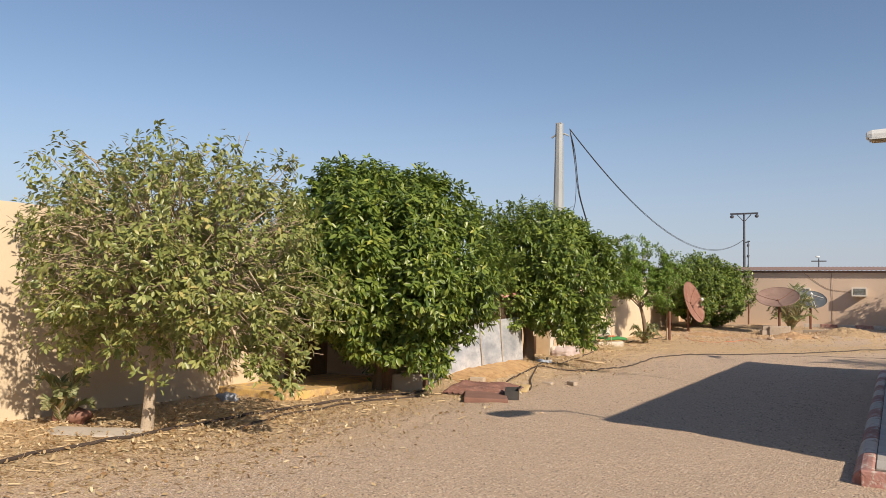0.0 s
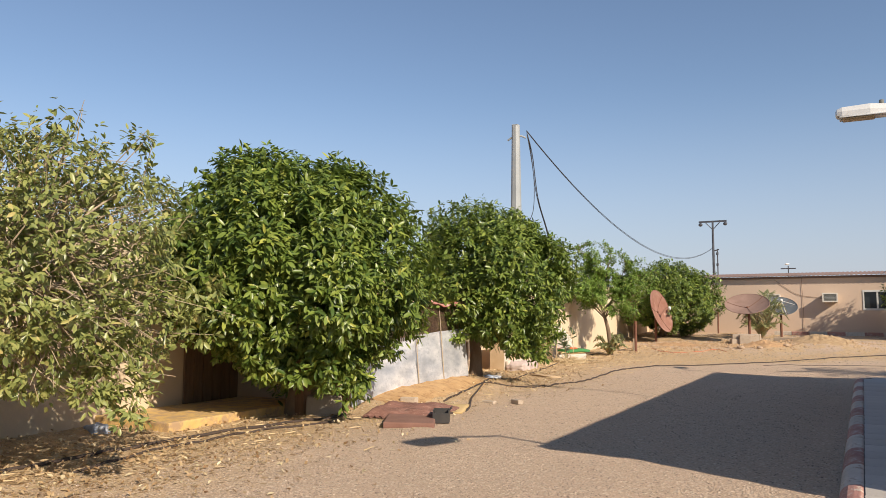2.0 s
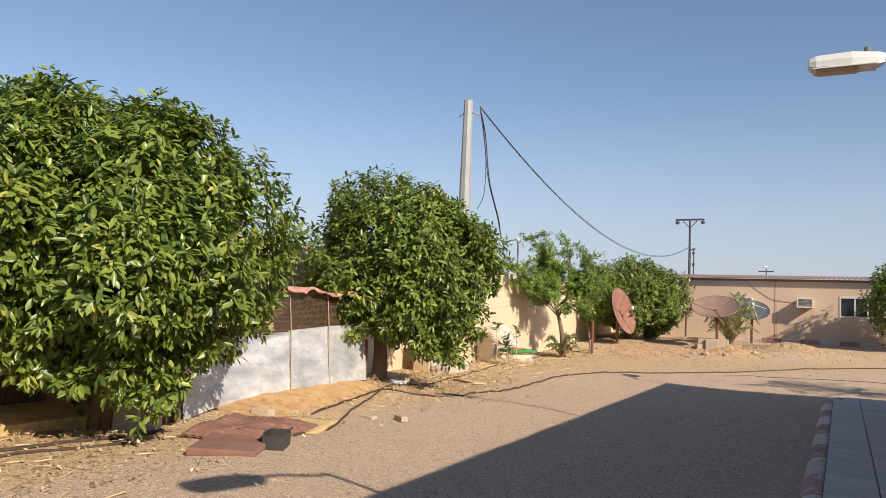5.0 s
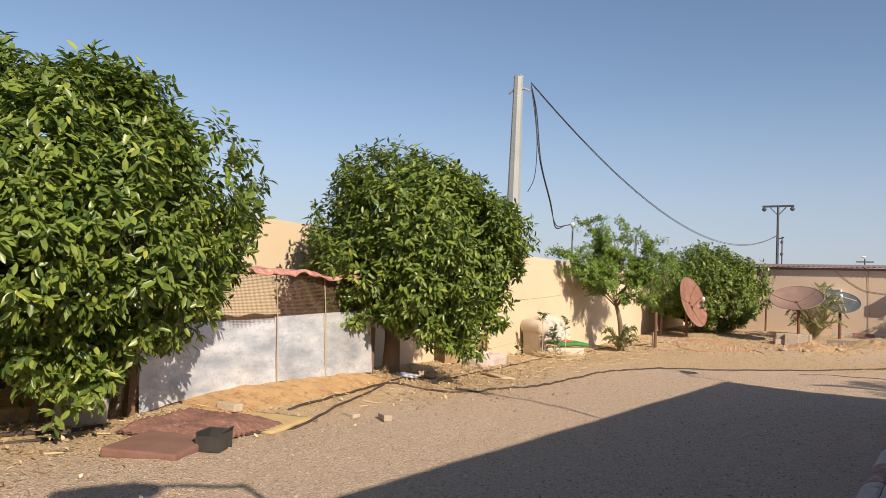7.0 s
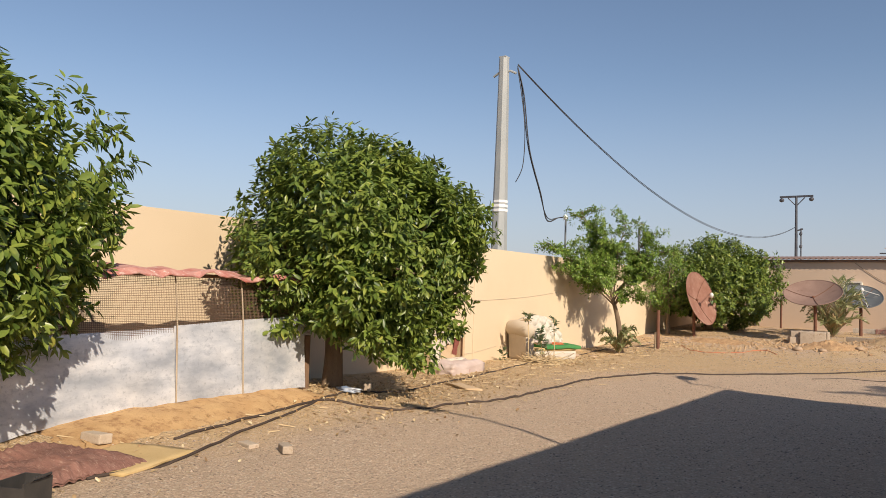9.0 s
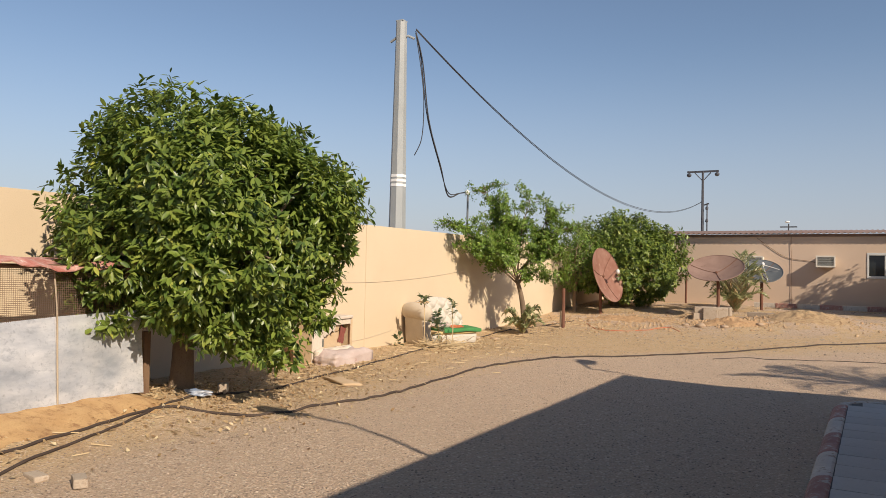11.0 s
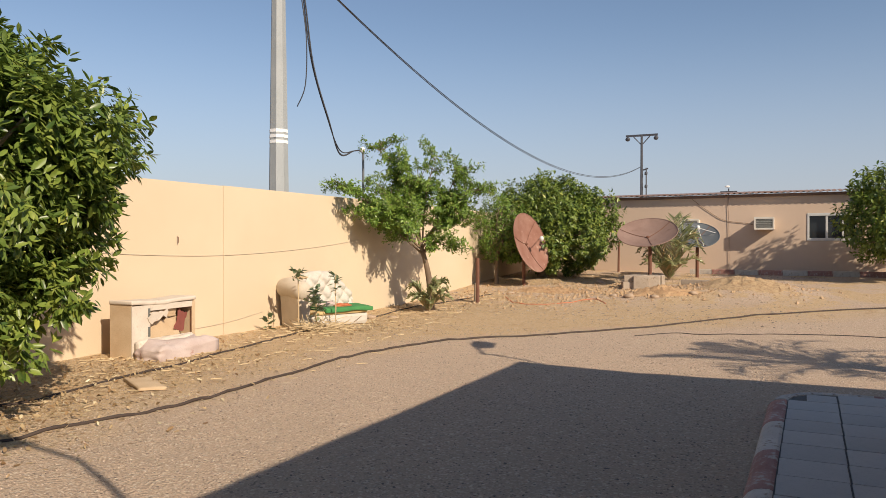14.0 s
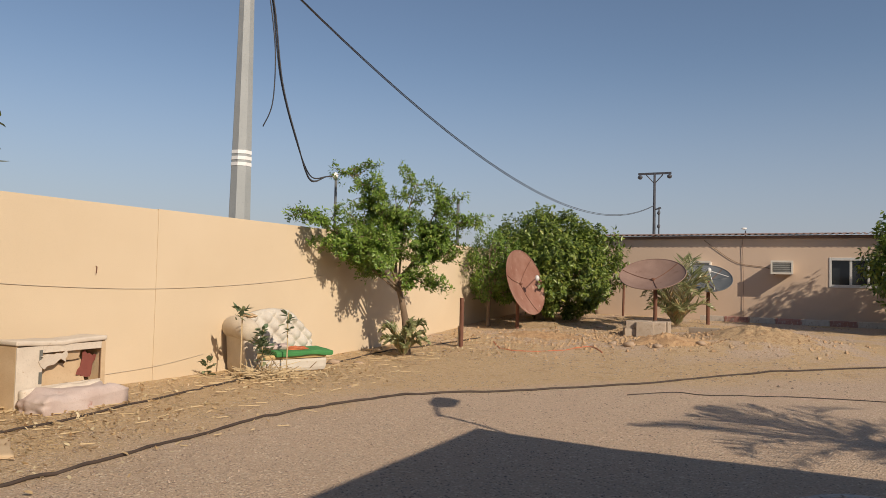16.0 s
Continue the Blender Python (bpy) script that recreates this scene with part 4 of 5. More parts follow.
dish((1.72, 35.4), (2.02, 35.25, 1.74), facing(0.78, 0.3, 0.56), 1.95, M_DISHRED, "large rusty red satellite dish on a rusty post")
dish((5.55, 36.2), (5.5, 36.0, 2.06), facing(-0.2, 0.86, 0.44), 1.8, M_DISHTAN, "large dusty brown satellite dish tipped to the sky", fed=False)
dish((6.6, 39.0), (6.62, 38.85, 2.0), facing(-0.12, 0.80, 0.56), 1.4, M_DISHGREY, "blue-grey satellite dish with crossed struts on a rusty post", 0.15, True)


M_BLOCK = surface("sandy_concrete_block", (0.40, 0.32, 0.24), (0.50, 0.41, 0.32), 5, 60, 0.95, 0, 0.5, (0.28, 0.19, 0.12), (0.56, 0.68), vary=0.15)


# concrete blocks weighing down the dish post
def block(m, label, sx=0.2, sy=0.4, sz=0.2):
    b = mesh_ob("concrete_block", boxed(-sx / 2, -sy / 2, 0, sx / 2, sy / 2, sz, 0.015), M_BLOCK)
    b.matrix_world = m
    tagged(b, label, "concrete block", "concrete blocks")


gb = gz(5.4, 35.3)
for x, y, r, z, sz in ((5.05, 35.25, 20, 0, 0.22), (5.1, 35.3, 12, 0.222, 0.2), (5.5, 35.15, 95, 0, 0.42), (5.85, 35.3, 8, 0, 0.42), (5.3, 35.75, 80, 0, 0.42), (5.8, 35.8, 85, 0, 0.42)):
    block(pose(x, y, gb - 0.03 + z, 0, 0, r), "sandy grey concrete block at the foot of a dish", 0.3, 0.45, sz)
block(pose(7.0, 35.7, gz(7.0, 35.7) - 0.02, 0, 0, 84), "long grey concrete block half sunk in the sand", 0.22, 0.9, 0.14)
block(pose(4.26, 13.55, gz(4.26, 13.55), 0, 0, 60), "small grey brick lying on the drive", 0.11, 0.22, 0.08)
block(pose(3.75, 13.5, gz(3.75, 13.5) - 0.02, 0, 0, 80), "small sandy brick half sunk in the ground", 0.12, 0.24, 0.06)
block(pose(2.75, 12.4, gz(2.75, 12.4), 0, 4, 100), "pale stone block on orange soil", 0.16, 0.28, 0.1)
block(pose(2.35, 16.95, gz(2.35, 16.95), 0, 5, 30), "pale concrete lump beside a tree trunk", 0.12, 0.16, 0.13)

# rusty posts
for x, y, h, r in ((1.85, 31.3, 1.2, 0.055), (1.72, 31.45, 0.5, 0.035)):
    tagged(mesh_ob("steel_post", tubed([(x, y, gz(x, y) - 0.2), (x, y, gz(x, y) + h)], r, 10), M_RUST if r > 0.05 else M_PALEBARK), "short rusty steel post standing in the sand", "post")
tagged(mesh_ob("steel_post", tubed([(3.6, 40.6, 0.4), (3.62, 40.6, 1.75)], 0.04, 8), M_RUST), "thin rusty post before the pinkish wall", "post")


# ---- sofa ----
def sofa():
    s = thing("sofa", pose(0.72, 25.75, gz(0.7, 25.6), 0, 0, -22) @ Matrix.Scale(0.95, 4), "broken cream tufted sofa with a green cloth seat", "sofa")
    bm = boxed(-0.38, -0.62, 0.0, 0.44, 0.86, 0.25, 0.07)
    for v in bm.verts:
        v.co += Vector((0.02, 0.02, 0.02)) * noise.noise(v.co * 4)
    part("base", bm, M_SOFA, s, "sagging cream base")
    # camel back: deep buttoned cells, the top edge arching up and falling to its far end
    nu, nv = 64, 30
    V, F = [], []
    for j in range(nv + 1):
        for i in range(nu + 1):
            u, v = i / nu, j / nv
            y = -0.74 + 1.62 * u
            top = 0.94 + 0.24 * math.sin(math.pi * min(u * 1.02, 1)) ** 0.8 - 0.22 * max(0, u - 0.72) / 0.28
            z = 0.18 + (top - 0.18) * v
            a, b = u * 5.2, (z - 0.18) * 3.0
            d1 = abs(math.sin(math.pi * (a + b))) * abs(math.sin(math.pi * (a - b)))
            x = -0.17 + 0.12 * d1 ** 0.42 - 0.14 * v + 0.03 * noise.noise((y * 3, z * 3, 1))
            roll = max(0.0, (v - 0.85) / 0.15)
            V.append((x - 0.1 * roll * roll, y, z))
    n0 = len(V)
    V += [(-0.42 - 0.02 * math.sin(3 * z), y, z) for x, y, z in V[:n0]]
    w = nu + 1
    for j in range(nv):
        for i in range(nu):
            q = (j * w + i, j * w + i + 1, (j + 1) * w + i + 1, (j + 1) * w + i)
            F += [q, tuple(n0 + k for k in q[::-1])]
    for i in range(nu):
        F += [(nv * w + i, nv * w + i + 1, n0 + nv * w + i + 1, n0 + nv * w + i), (i + 1, i, n0 + i, n0 + i + 1)]
    for j in range(nv):
        F += [(j * w, (j + 1) * w, n0 + (j + 1) * w, n0 + j * w), ((j + 1) * w + nu, j * w + nu, n0 + j * w + nu, n0 + (j + 1) * w + nu)]
    raw("backrest", V, F, M_SOFA, s, "button-tufted whitish backrest", True)
    # scrolled arm: a fat roll on a panel that narrows below it
    arm = boxed(-0.4, -0.9, 0.0, 0.38, -0.6, 0.7, 0.05)
    for v in arm.verts:
        v.co.y += 0.05 * (1 - v.co.z / 0.62) * (1 if v.co.y < -0.75 else -0.3)
    part("armrest", arm, M_CREAM, s)
    part("arm_roll", tubed(smooth_path([(-0.44, -0.76, 0.82), (-0.1, -0.78, 0.84), (0.22, -0.78, 0.81), (0.45, -0.76, 0.74)], 4), [0.2, 0.215, 0.22, 0.22, 0.22, 0.22, 0.22, 0.22, 0.215, 0.21, 0.2, 0.175, 0.12], 18), M_CREAM, s, smooth=True)
    part("seat_cushion", boxed(-0.12, -0.6, 0.25, 0.46, 0.84, 0.33, 0.035), M_YCLOTH, s, "worn foam seat")
    bm = boxed(-0.14, -0.3, 0.335, 0.52, 0.96, 0.43, 0.03)
    bmesh.ops.subdivide_edges(bm, edges=[e for e in bm.edges if e.calc_length() > 0.2], cuts=6, use_grid_fill=True)
    for v in bm.verts:
        v.co.z += 0.03 * noise.noise(v.co * 3) + 0.05 * max(0, 0.4 - v.co.x) - 0.03
    part("seat_cloth", bm, M_GREEN, s, "bright green cloth over the seat")
    part("bundle", lump(bmesh.new(), (0.1, -0.1, 0.46), 0.21, (0.9, 1.5, 0.4), 0.6, 3, 4), M_MATTRESS, s, "crumpled pale cloth", True)
    part("rag", lump(bmesh.new(), (0.27, 0.25, 0.43), 0.14, (0.9, 1.3, 0.35), 0.7, 3, 8), M_ORANGECLOTH, s, "orange rag", True)
    part("dry_leaf", lump(bmesh.new(), (0.1, -0.66, 1.07), 0.1, (1.0, 1.2, 0.45), 0.9, 3, 3), M_CARD, s, "curled brown dry leaf")


sofa()


# ---- broken cabinet and mattress ----
def torn_sheet(w, h, seed, m):
    """A cardboard sheet with ragged edges, upright in the y-z plane."""
    bm = bmesh.new()
    rng = np.random.default_rng(seed)
    ring = []
    for k in range(20):
        a = k / 20 * 4
        e, f = int(a), a - int(a)
        y, z = ((f - 0.5, -0.5), (0.5, f - 0.5), (0.5 - f, 0.5), (-0.5, 0.5 - f))[e]
        ring.append((y * w + rng.normal() * 0.018, z * h + rng.normal() * 0.018))
    fr = [bm.verts.new(m @ Vector((0.006, y, z))) for y, z in ring]
    bk = [bm.verts.new(m @ Vector((-0.006, y, z))) for y, z in ring]
    bm.faces.new(fr)
    bm.faces.new(bk[::-1])
    for k in range(20):
        bm.faces.new((fr[k], bk[k], bk[(k + 1) % 20], fr[(k + 1) % 20]))
    bmesh.ops.recalc_face_normals(bm, faces=bm.faces)
    return bm


def cabinet():
    c = thing("broken_cabinet", pose(0.72, 21.2, gz(0.5, 21.3) - 0.01, 0, 0, 3), "broken open cabinet with torn cardboard inside", "cabinet")
    X0, X1, Y0, Y1, H = -0.3, 0.14, -0.62, 0.72, 0.84
    part("side_panel", boxed(X0, Y0, 0, X1 - 0.022, Y0 + 0.03, H - 0.04, 0.004), M_CARD, c, "brown cardboard side")
    part("side_panel", boxed(X0, Y1 - 0.03, 0, X1 - 0.022, Y1, H - 0.04, 0.004), M_CARD, c)
    # the padded top sags between its ends
    bm = boxed(X0 - 0.01, Y0 - 0.015, H - 0.04, X1 + 0.01, Y1 + 0.015, H + 0.025, 0.02)
    bmesh.ops.subdivide_edges(bm, edges=[e for e in bm.edges if abs(e.verts[0].co.y - e.verts[1].co.y) > 0.5], cuts=9)
    for v in bm.verts:
        v.co.z += 0.02 * noise.noise((v.co.y * 4, v.co.x * 3, 2)) - 0.025 * math.cos((v.co.y - 0.1) * 2.1)
    part("top_panel", bm, M_BOARD, c, "whitish padded top", True)
    part("back_panel", boxed(X0, Y0 + 0.03, 0, X0 + 0.015, Y1 - 0.03, H - 0.06), M_CARD, c)
    part("front_stile", boxed(X1 - 0.02, Y0, 0.0, X1, Y0 + 0.36, H - 0.06, 0.004), M_BOARD, c, "pale front board")
    part("front_rail", boxed(X1 - 0.02, Y0 + 0.362, 0.0, X1, Y1 - 0.072, 0.27, 0.004), M_BOARD, c, "pale lower front")
    part("front_rail", boxed(X1 - 0.02, Y0 + 0.362, H - 0.15, X1, Y1 - 0.072, H - 0.06, 0.004), M_BOARD, c)
    part("front_stile", boxed(X1 - 0.02, Y1 - 0.07, 0.0, X1, Y1, H - 0.06, 0.004), M_CARD, c)
    part("inner_floor", boxed(X0 + 0.017, Y0 + 0.032, 0.22, X1 - 0.022, Y1 - 0.032, 0.24), M_CARD, c)
    for z in (0.3, 0.58):
        part("tape", boxed(X1 + 0.001, Y0 + 0.31, z, X1 + 0.005, Y0 + 0.355, z + 0.15), M_DARKGRILLE, c, "dark strip of tape")
    part("cardboard_flap", torn_sheet(0.72, 0.3, 1, pose(X1 - 0.1, 0.1, 0.4, 0, -8, 2)), M_CARD, c, "torn brown cardboard")
    part("cardboard_flap", torn_sheet(0.6, 0.16, 2, pose(X1 - 0.06, 0.05, 0.63, 5, 12, 3)), M_CARD, c, "torn brown cardboard")
    part("cardboard_flap", torn_sheet(0.36, 0.13, 3, pose(X1 + 0.012, -0.1, 0.6, 4, 6, 1)), M_BOARD, c, "pale torn flap")
    part("red_lining", torn_sheet(0.27, 0.34, 4, pose(X1 - 0.1, 0.5, 0.47, -18, 5, 12)), M_DARKRED, c, "dark red fabric")
    # fabric slumping from the lower front
    bm = boxed(X1 + 0.002, Y0 + 0.02, 0.0, X1 + 0.13, Y1 - 0.12, 0.27, 0.05)
    bmesh.ops.subdivide_edges(bm, edges=[e for e in bm.edges if e.calc_length() > 0.15], cuts=8, use_grid_fill=True)
    for v in bm.verts:
        if v.co.z > 0.03:
            v.co += Vector((0.03, 0, 0.05)) * noise.noise((v.co.y * 5, v.co.z * 6, 3))
    part("slumped_cover", bm, M_BOARD, c, "loose whitish cover", True)


cabinet()


def folded_mattress(at, size, mat, label, seed, name="mattress"):
    bm = bmesh.new()
    box(bm, -size[0] / 2, -size[1] / 2, 0, size[0] / 2, size[1] / 2, size[2])
    bmesh.ops.subdivide_edges(bm, edges=bm.edges[:], cuts=11, use_grid_fill=True)
    for v in bm.verts:
        n = noise.noise(v.co * 3 + Vector((seed, 0, 0)))
        n2 = noise.noise(v.co * 8 + Vector((seed, 4, 0)))
        e = max(abs(v.co.x) / (size[0] / 2), abs(v.co.y) / (size[1] / 2)) ** 6
        if v.co.z > 0.02:
            v.co.z *= 1 - 0.35 * e + 0.35 * n + 0.12 * n2
        v.co.x *= 1 + 0.1 * n
        v.co.y *= 1 + 0.06 * n2
    ob = mesh_ob(name, bm, mat, True)
    ob.matrix_world = at
    return tagged(ob, label, name.replace("_", " "))


folded_mattress(pose(1.16, 21.22, gz(1.2, 21.3) - 0.01, 0, 0, 2), (0.5, 1.25, 0.26), M_MATTRESS, "dirty pinkish mattress slumped against a broken cabinet", 3)


def foam_mat():
    bm = boxed(-0.36, -0.52, 0, 0.36, 0.52, 0.085, 0.025)
    for v in bm.verts:
        v.co.z += 0.02 * noise.noise(v.co * 2.5) if v.co.z > 0.05 else 0
    ob = mesh_ob("foam_mat", bm, M_REDMAT)
    ob.matrix_world = pose(3.77, 10.76, gz(3.77, 10.76) - 0.005, 0, 1, 28)
    tagged(ob, "dusty maroon foam mat lying on the ground", "mat")


def rug():
    V, F = [], []
    n, mv = 48, 30
    for s in (0, 1):
        for j in range(mv + 1):
            for i in range(n + 1):
                u, v = i / n - 0.5, j / mv - 0.5
                x, y = v * 1.15 + 0.1 * noise.noise((u * 3, v * 3, 1)), u * 1.35 + 0.1 * noise.noise((u * 3, v * 3, 7))
                e = max(0.0, min(1.0, (0.5 - max(abs(u), abs(v))) / 0.12))
                z = 0.01 + e * (0.09 + 0.06 * noise.noise((u * 4, v * 4, 3))) + 0.014 * math.sin((y * 0.85 + x * 0.5 + 0.12 * noise.noise((x * 3, y * 3, 0))) * 75)
                V.append((x, y, z if s == 0 else z - 0.02))
    w, off = n + 1, (n + 1) * (mv + 1)
    for s in (0, 1):
        for j in range(mv):
            for i in range(n):
                q = (s * off + j * w + i, s * off + (j + 1) * w + i, s * off + (j + 1) * w + i + 1, s * off + j * w + i + 1)
                F.append(q if s == 0 else q[::-1])
    ob = raw("rug", V, F, M_RUG, smooth=True)
    ob.matrix_world = pose(3.3, 11.55, gz(3.3, 11.55) + 0.015, 0, 0, 12)
    tagged(ob, "crumpled ridged faded red woven rug", "rug")


foam_mat()
rug()
folded_mattress(pose(3.4, 12.3, gz(3.2, 12.2) + 0.0, 0, 0, 20), (0.9, 1.1, 0.03), M_YCLOTH, "flat dusty yellow mat on the soil", 9, "yellow_mat")
folded_mattress(pose(2.6, 19.25, gz(2.6, 19.25), 0, 4, 60), (0.32, 0.85, 0.04), M_CARD, "flat weathered board lying on the sand", 12, "board")
folded_mattress(pose(1.5, 5.0, gz(1.5, 5.0), 0, 3, -60), (0.45, 1.15, 0.04), M_CONC, "curled weathered grey board under a tree", 13, "board")


def black_crate():
    c = thing("plastic_crate", pose(4.12, 11.06, gz(4.12, 11.06), 0, 0, 25), "open black plastic container on the drive", "container")
    w, l, h = 0.12, 0.15, 0.18
    part("floor", boxed(-w, -l, 0, w, l, 0.015), M_BLACK, c)
    part("side", boxed(-w, -l, 0.015, -w + 0.015, l, h), M_BLACK, c)
    part("side", boxed(w - 0.015, -l, 0.015, w, l, h), M_BLACK, c)
    part("end", boxed(-w + 0.015, -l, 0.015, w - 0.015, -l + 0.015, h * 0.8), M_BLACK, c)
    part("end", boxed(-w + 0.015, l - 0.015, 0.015, w - 0.015, l, h), M_BLACK, c)
    part("handle", tubed([(w, -l * 0.6, h), (w + 0.03, -l * 0.6, h + 0.03), (w + 0.03, l * 0.6, h + 0.03), (w, l * 0.6, h)], 0.01, 6), M_BLACK, c)


black_crate()


# ---- poultry pen by the wall ----
def pen():
    p = thing("animal_pen", Matrix(), "makeshift pen of shiny sheet metal and wire mesh", "pen")
    ys = (11.58, 13.72, 14.72, 15.85)
    for k, (a, b) in enumerate(zip(ys, ys[1:])):
        V, F = [], []
        n, mv = 18, 8
        for s in (0, 1):
            for j in range(mv + 1):
                for i in range(n + 1):
                    u, v = i / n, j / mv
                    y = a + (b - a) * u
                    foot = gz(2.1, y) + 0.05 - 0.04 * (k == 0) * (1 - u)
                    top = (1.08, 1.16, 1.22, 1.26)[k] + ((1.16, 1.22, 1.26)[k] - (1.08, 1.16, 1.22)[k]) * u - (0.0 if k else 0.02)
                    x = 2.14 - 0.1 * v + 0.02 * noise.noise((y * 1.4, v * 2, k)) + 0.008 * noise.noise((y * 5, v * 6, k)) - 0.006 * s + 0.006 * k
                    V.append((x, y + (0.02 if k < 2 else 0) * u, foot + (top - foot) * v))
        w = n + 1
        off = (mv + 1) * w
        for s in (0, 1):
            for j in range(mv):
                for i in range(n):
                    q = (s * off + j * w + i, s * off + j * w + i + 1, s * off + (j + 1) * w + i + 1, s * off + (j + 1) * w + i)
                    F.append(q if s == 0 else q[::-1])
        raw("metal_sheet", V, F, M_STEEL, p, "scuffed galvanised metal sheet", True)
    for y in ys[1:3]:
        part("batten", tubed(smooth_path([(2.17, y, 0.25), (2.12, y + 0.01, 0.8), (2.07, y + 0.02, 1.3), (2.05, y - 0.02, 1.76)], 4), 0.01, 6), M_PALEBARK, p)
    part("post", boxed(1.95, 15.92, 0.0, 2.05, 16.02, 0.98, 0.01), M_WOOD, p)
    part("post", boxed(2.05, 11.42, -0.1, 2.15, 11.52, 1.6, 0.01), M_WOOD, p)
    part("rail", tubed([(2.03, 11.5, 1.74), (2.03, 13.6, 1.78), (2.03, 16.0, 1.77)], 0.025, 6), M_WOOD, p)
    # wire mesh above the sheets
    bm = bmesh.new()
    y = 11.6
    while y < 16.0:
        tube(bm, [(2.05, y, 1.0), (2.03, y, 1.76)], 0.002, 3, False)
        y += 0.023
    for i in range(38):
        tube(bm, [(2.045 - 0.0006 * i, 11.6, 1.0 + i * 0.02), (2.045 - 0.0006 * i, 16.0, 1.0 + i * 0.02)], 0.003, 3, False)
    mesh = part("wire_mesh", bm, M_MESH, p, "fine rusty wire mesh")
    mesh["kind"] = "stuff"
    # side of stacked boards towards the first citrus tree
    for i in range(9):
        part("side_board", boxed(0.9, 11.36 - 0.01 * (i % 2), 0.08 + i * 0.095, 2.05, 11.40 - 0.01 * (i % 2), 0.165 + i * 0.095, 0.004), M_BLOCK, p)
    # cloth roof, its depth added to cast the shade at the rear of the pen
    V, F = [], []
    n, mv = 44, 10
    for j in range(mv + 1):
        for i in range(n + 1):
            u, v = i / n, j / mv
            V.append((2.18 - 1.1 * v, 11.5 + 4.5 * u, 1.82 + 0.09 * noise.noise((u * 9, v * 2, 1)) - 0.1 * (v == 0) * (0.5 + noise.noise((u * 20, 0, 3))) + 0.05 * v))
    w = n + 1
    for j in range(mv):
        for i in range(n):
            F.append((j * w + i, j * w + i + 1, (j + 1) * w + i + 1, (j + 1) * w + i))
    ob = raw("roof_cloth", V, F, M_CLOTHRED, p, "sunbleached red cloth draped on the mesh")
    ob.modifiers.new("thick", "SOLIDIFY").thickness = 0.015


pen()


def slab():
    s = mesh_ob("yellow_step", boxed(0.0, 8.35, -0.1, 1.5, 11.3, 0.13, 0.02), M_YELLOW)
    tagged(s, "low yellow painted concrete step at the wall", "step")
    # added dark boards that imitate the deep shade on the plaster here
    d = thing("wall_shade_boards", pose(0.03, 10.5, 0.13), "dark brown boards standing in for shade on the wall", "door")
    for i in range(6):
        part("shade_board", boxed(0.0, -0.6 + i * 0.2, 0.0, 0.03, -0.41 + i * 0.2, 1.75, 0.004), M_WOOD, d)
    g = mesh_ob("gate_post", boxed(1.72, 10.62, -0.1, 1.9, 10.8, 1.15, 0.015), M_WOOD)
    tagged(g, "thick weathered brown wooden post", "post")
    b = mesh_ob("stone_slab", boxed(-0.28, -0.08, 0, 0.28, 0.08, 0.34, 0.05), M_CONC)
    b.matrix_world = pose(2.12, 10.85, gz(2.1, 10.8) - 0.02, -12, 0, 35)
    tagged(b, "grey rounded stone slab propped beside the pen", "stone")


slab()


# ---- hoses and cables on the ground ----
def hose(pts, r, mat, label, name="hose"):
    p = [(x, y, gz(x, y) + r * 0.8) for x, y in pts]
    q = [Vector((v.x, v.y, gz(v.x, v.y) + r * 0.8)) for v in smooth_path(p, 12)]
    tagged(mesh_ob(name, tubed(q, r, 8), mat, True), label, name.replace("_", " "))


hose([(2.9, 1.0), (2.45, 3.0), (2.2, 4.05), (2.08, 5.31), (2.0, 6.66), (2.1, 8.44), (2.35, 10.0), (2.5, 10.9)], 0.022, M_HOSE, "dusty black irrigation hose along the foot of the trees")
hose([(2.6, 6.2), (2.35, 7.5), (2.45, 9.0), (2.8, 10.2)], 0.016, M_HOSE, "thinner dusty black hose beside the drive")
hose([(3.85, 11.7), (3.82, 12.5), (3.3, 13.7), (2.75, 15.2), (2.45, 16.2), (2.4, 16.9), (2.2, 18.2), (1.9, 19.96), (1.5, 22.4), (1.1, 24.3), (1.0, 26.5), (0.7, 29.5), (1.6, 33.0)], 0.016, M_HOSE, "dusty black hose running along the planted strip")
hose([(3.05, 13.1), (2.85, 14.2), (2.6, 15.6), (2.85, 16.1), (3.45, 16.5), (3.65, 17.6), (3.85, 18.9), (3.7, 20.7), (3.62, 22.4), (3.95, 24.0), (4.7, 25.3), (6.6, 27.5), (8.4, 30.3), (11.4, 32.7), (14.5, 33.6)], 0.018, M_HOSE, "long black hose curving across the yard")
hose([(2.2, 32.5), (3.0, 31.4), (4.2, 31.8), (4.7, 32.6), (5.2, 31.9)], 0.012, M_ORANGE, "orange cable lying in loops on the sand", "orange_cable")
hose([(7.0, 26.6), (7.6, 27.3), (8.1, 27.3), (9.0, 27.9), (10.5, 28.3), (11.6, 28.3), (12.6, 29.2)], 0.009, M_HOSE, "thin black cable across the drive", "ground_cable")


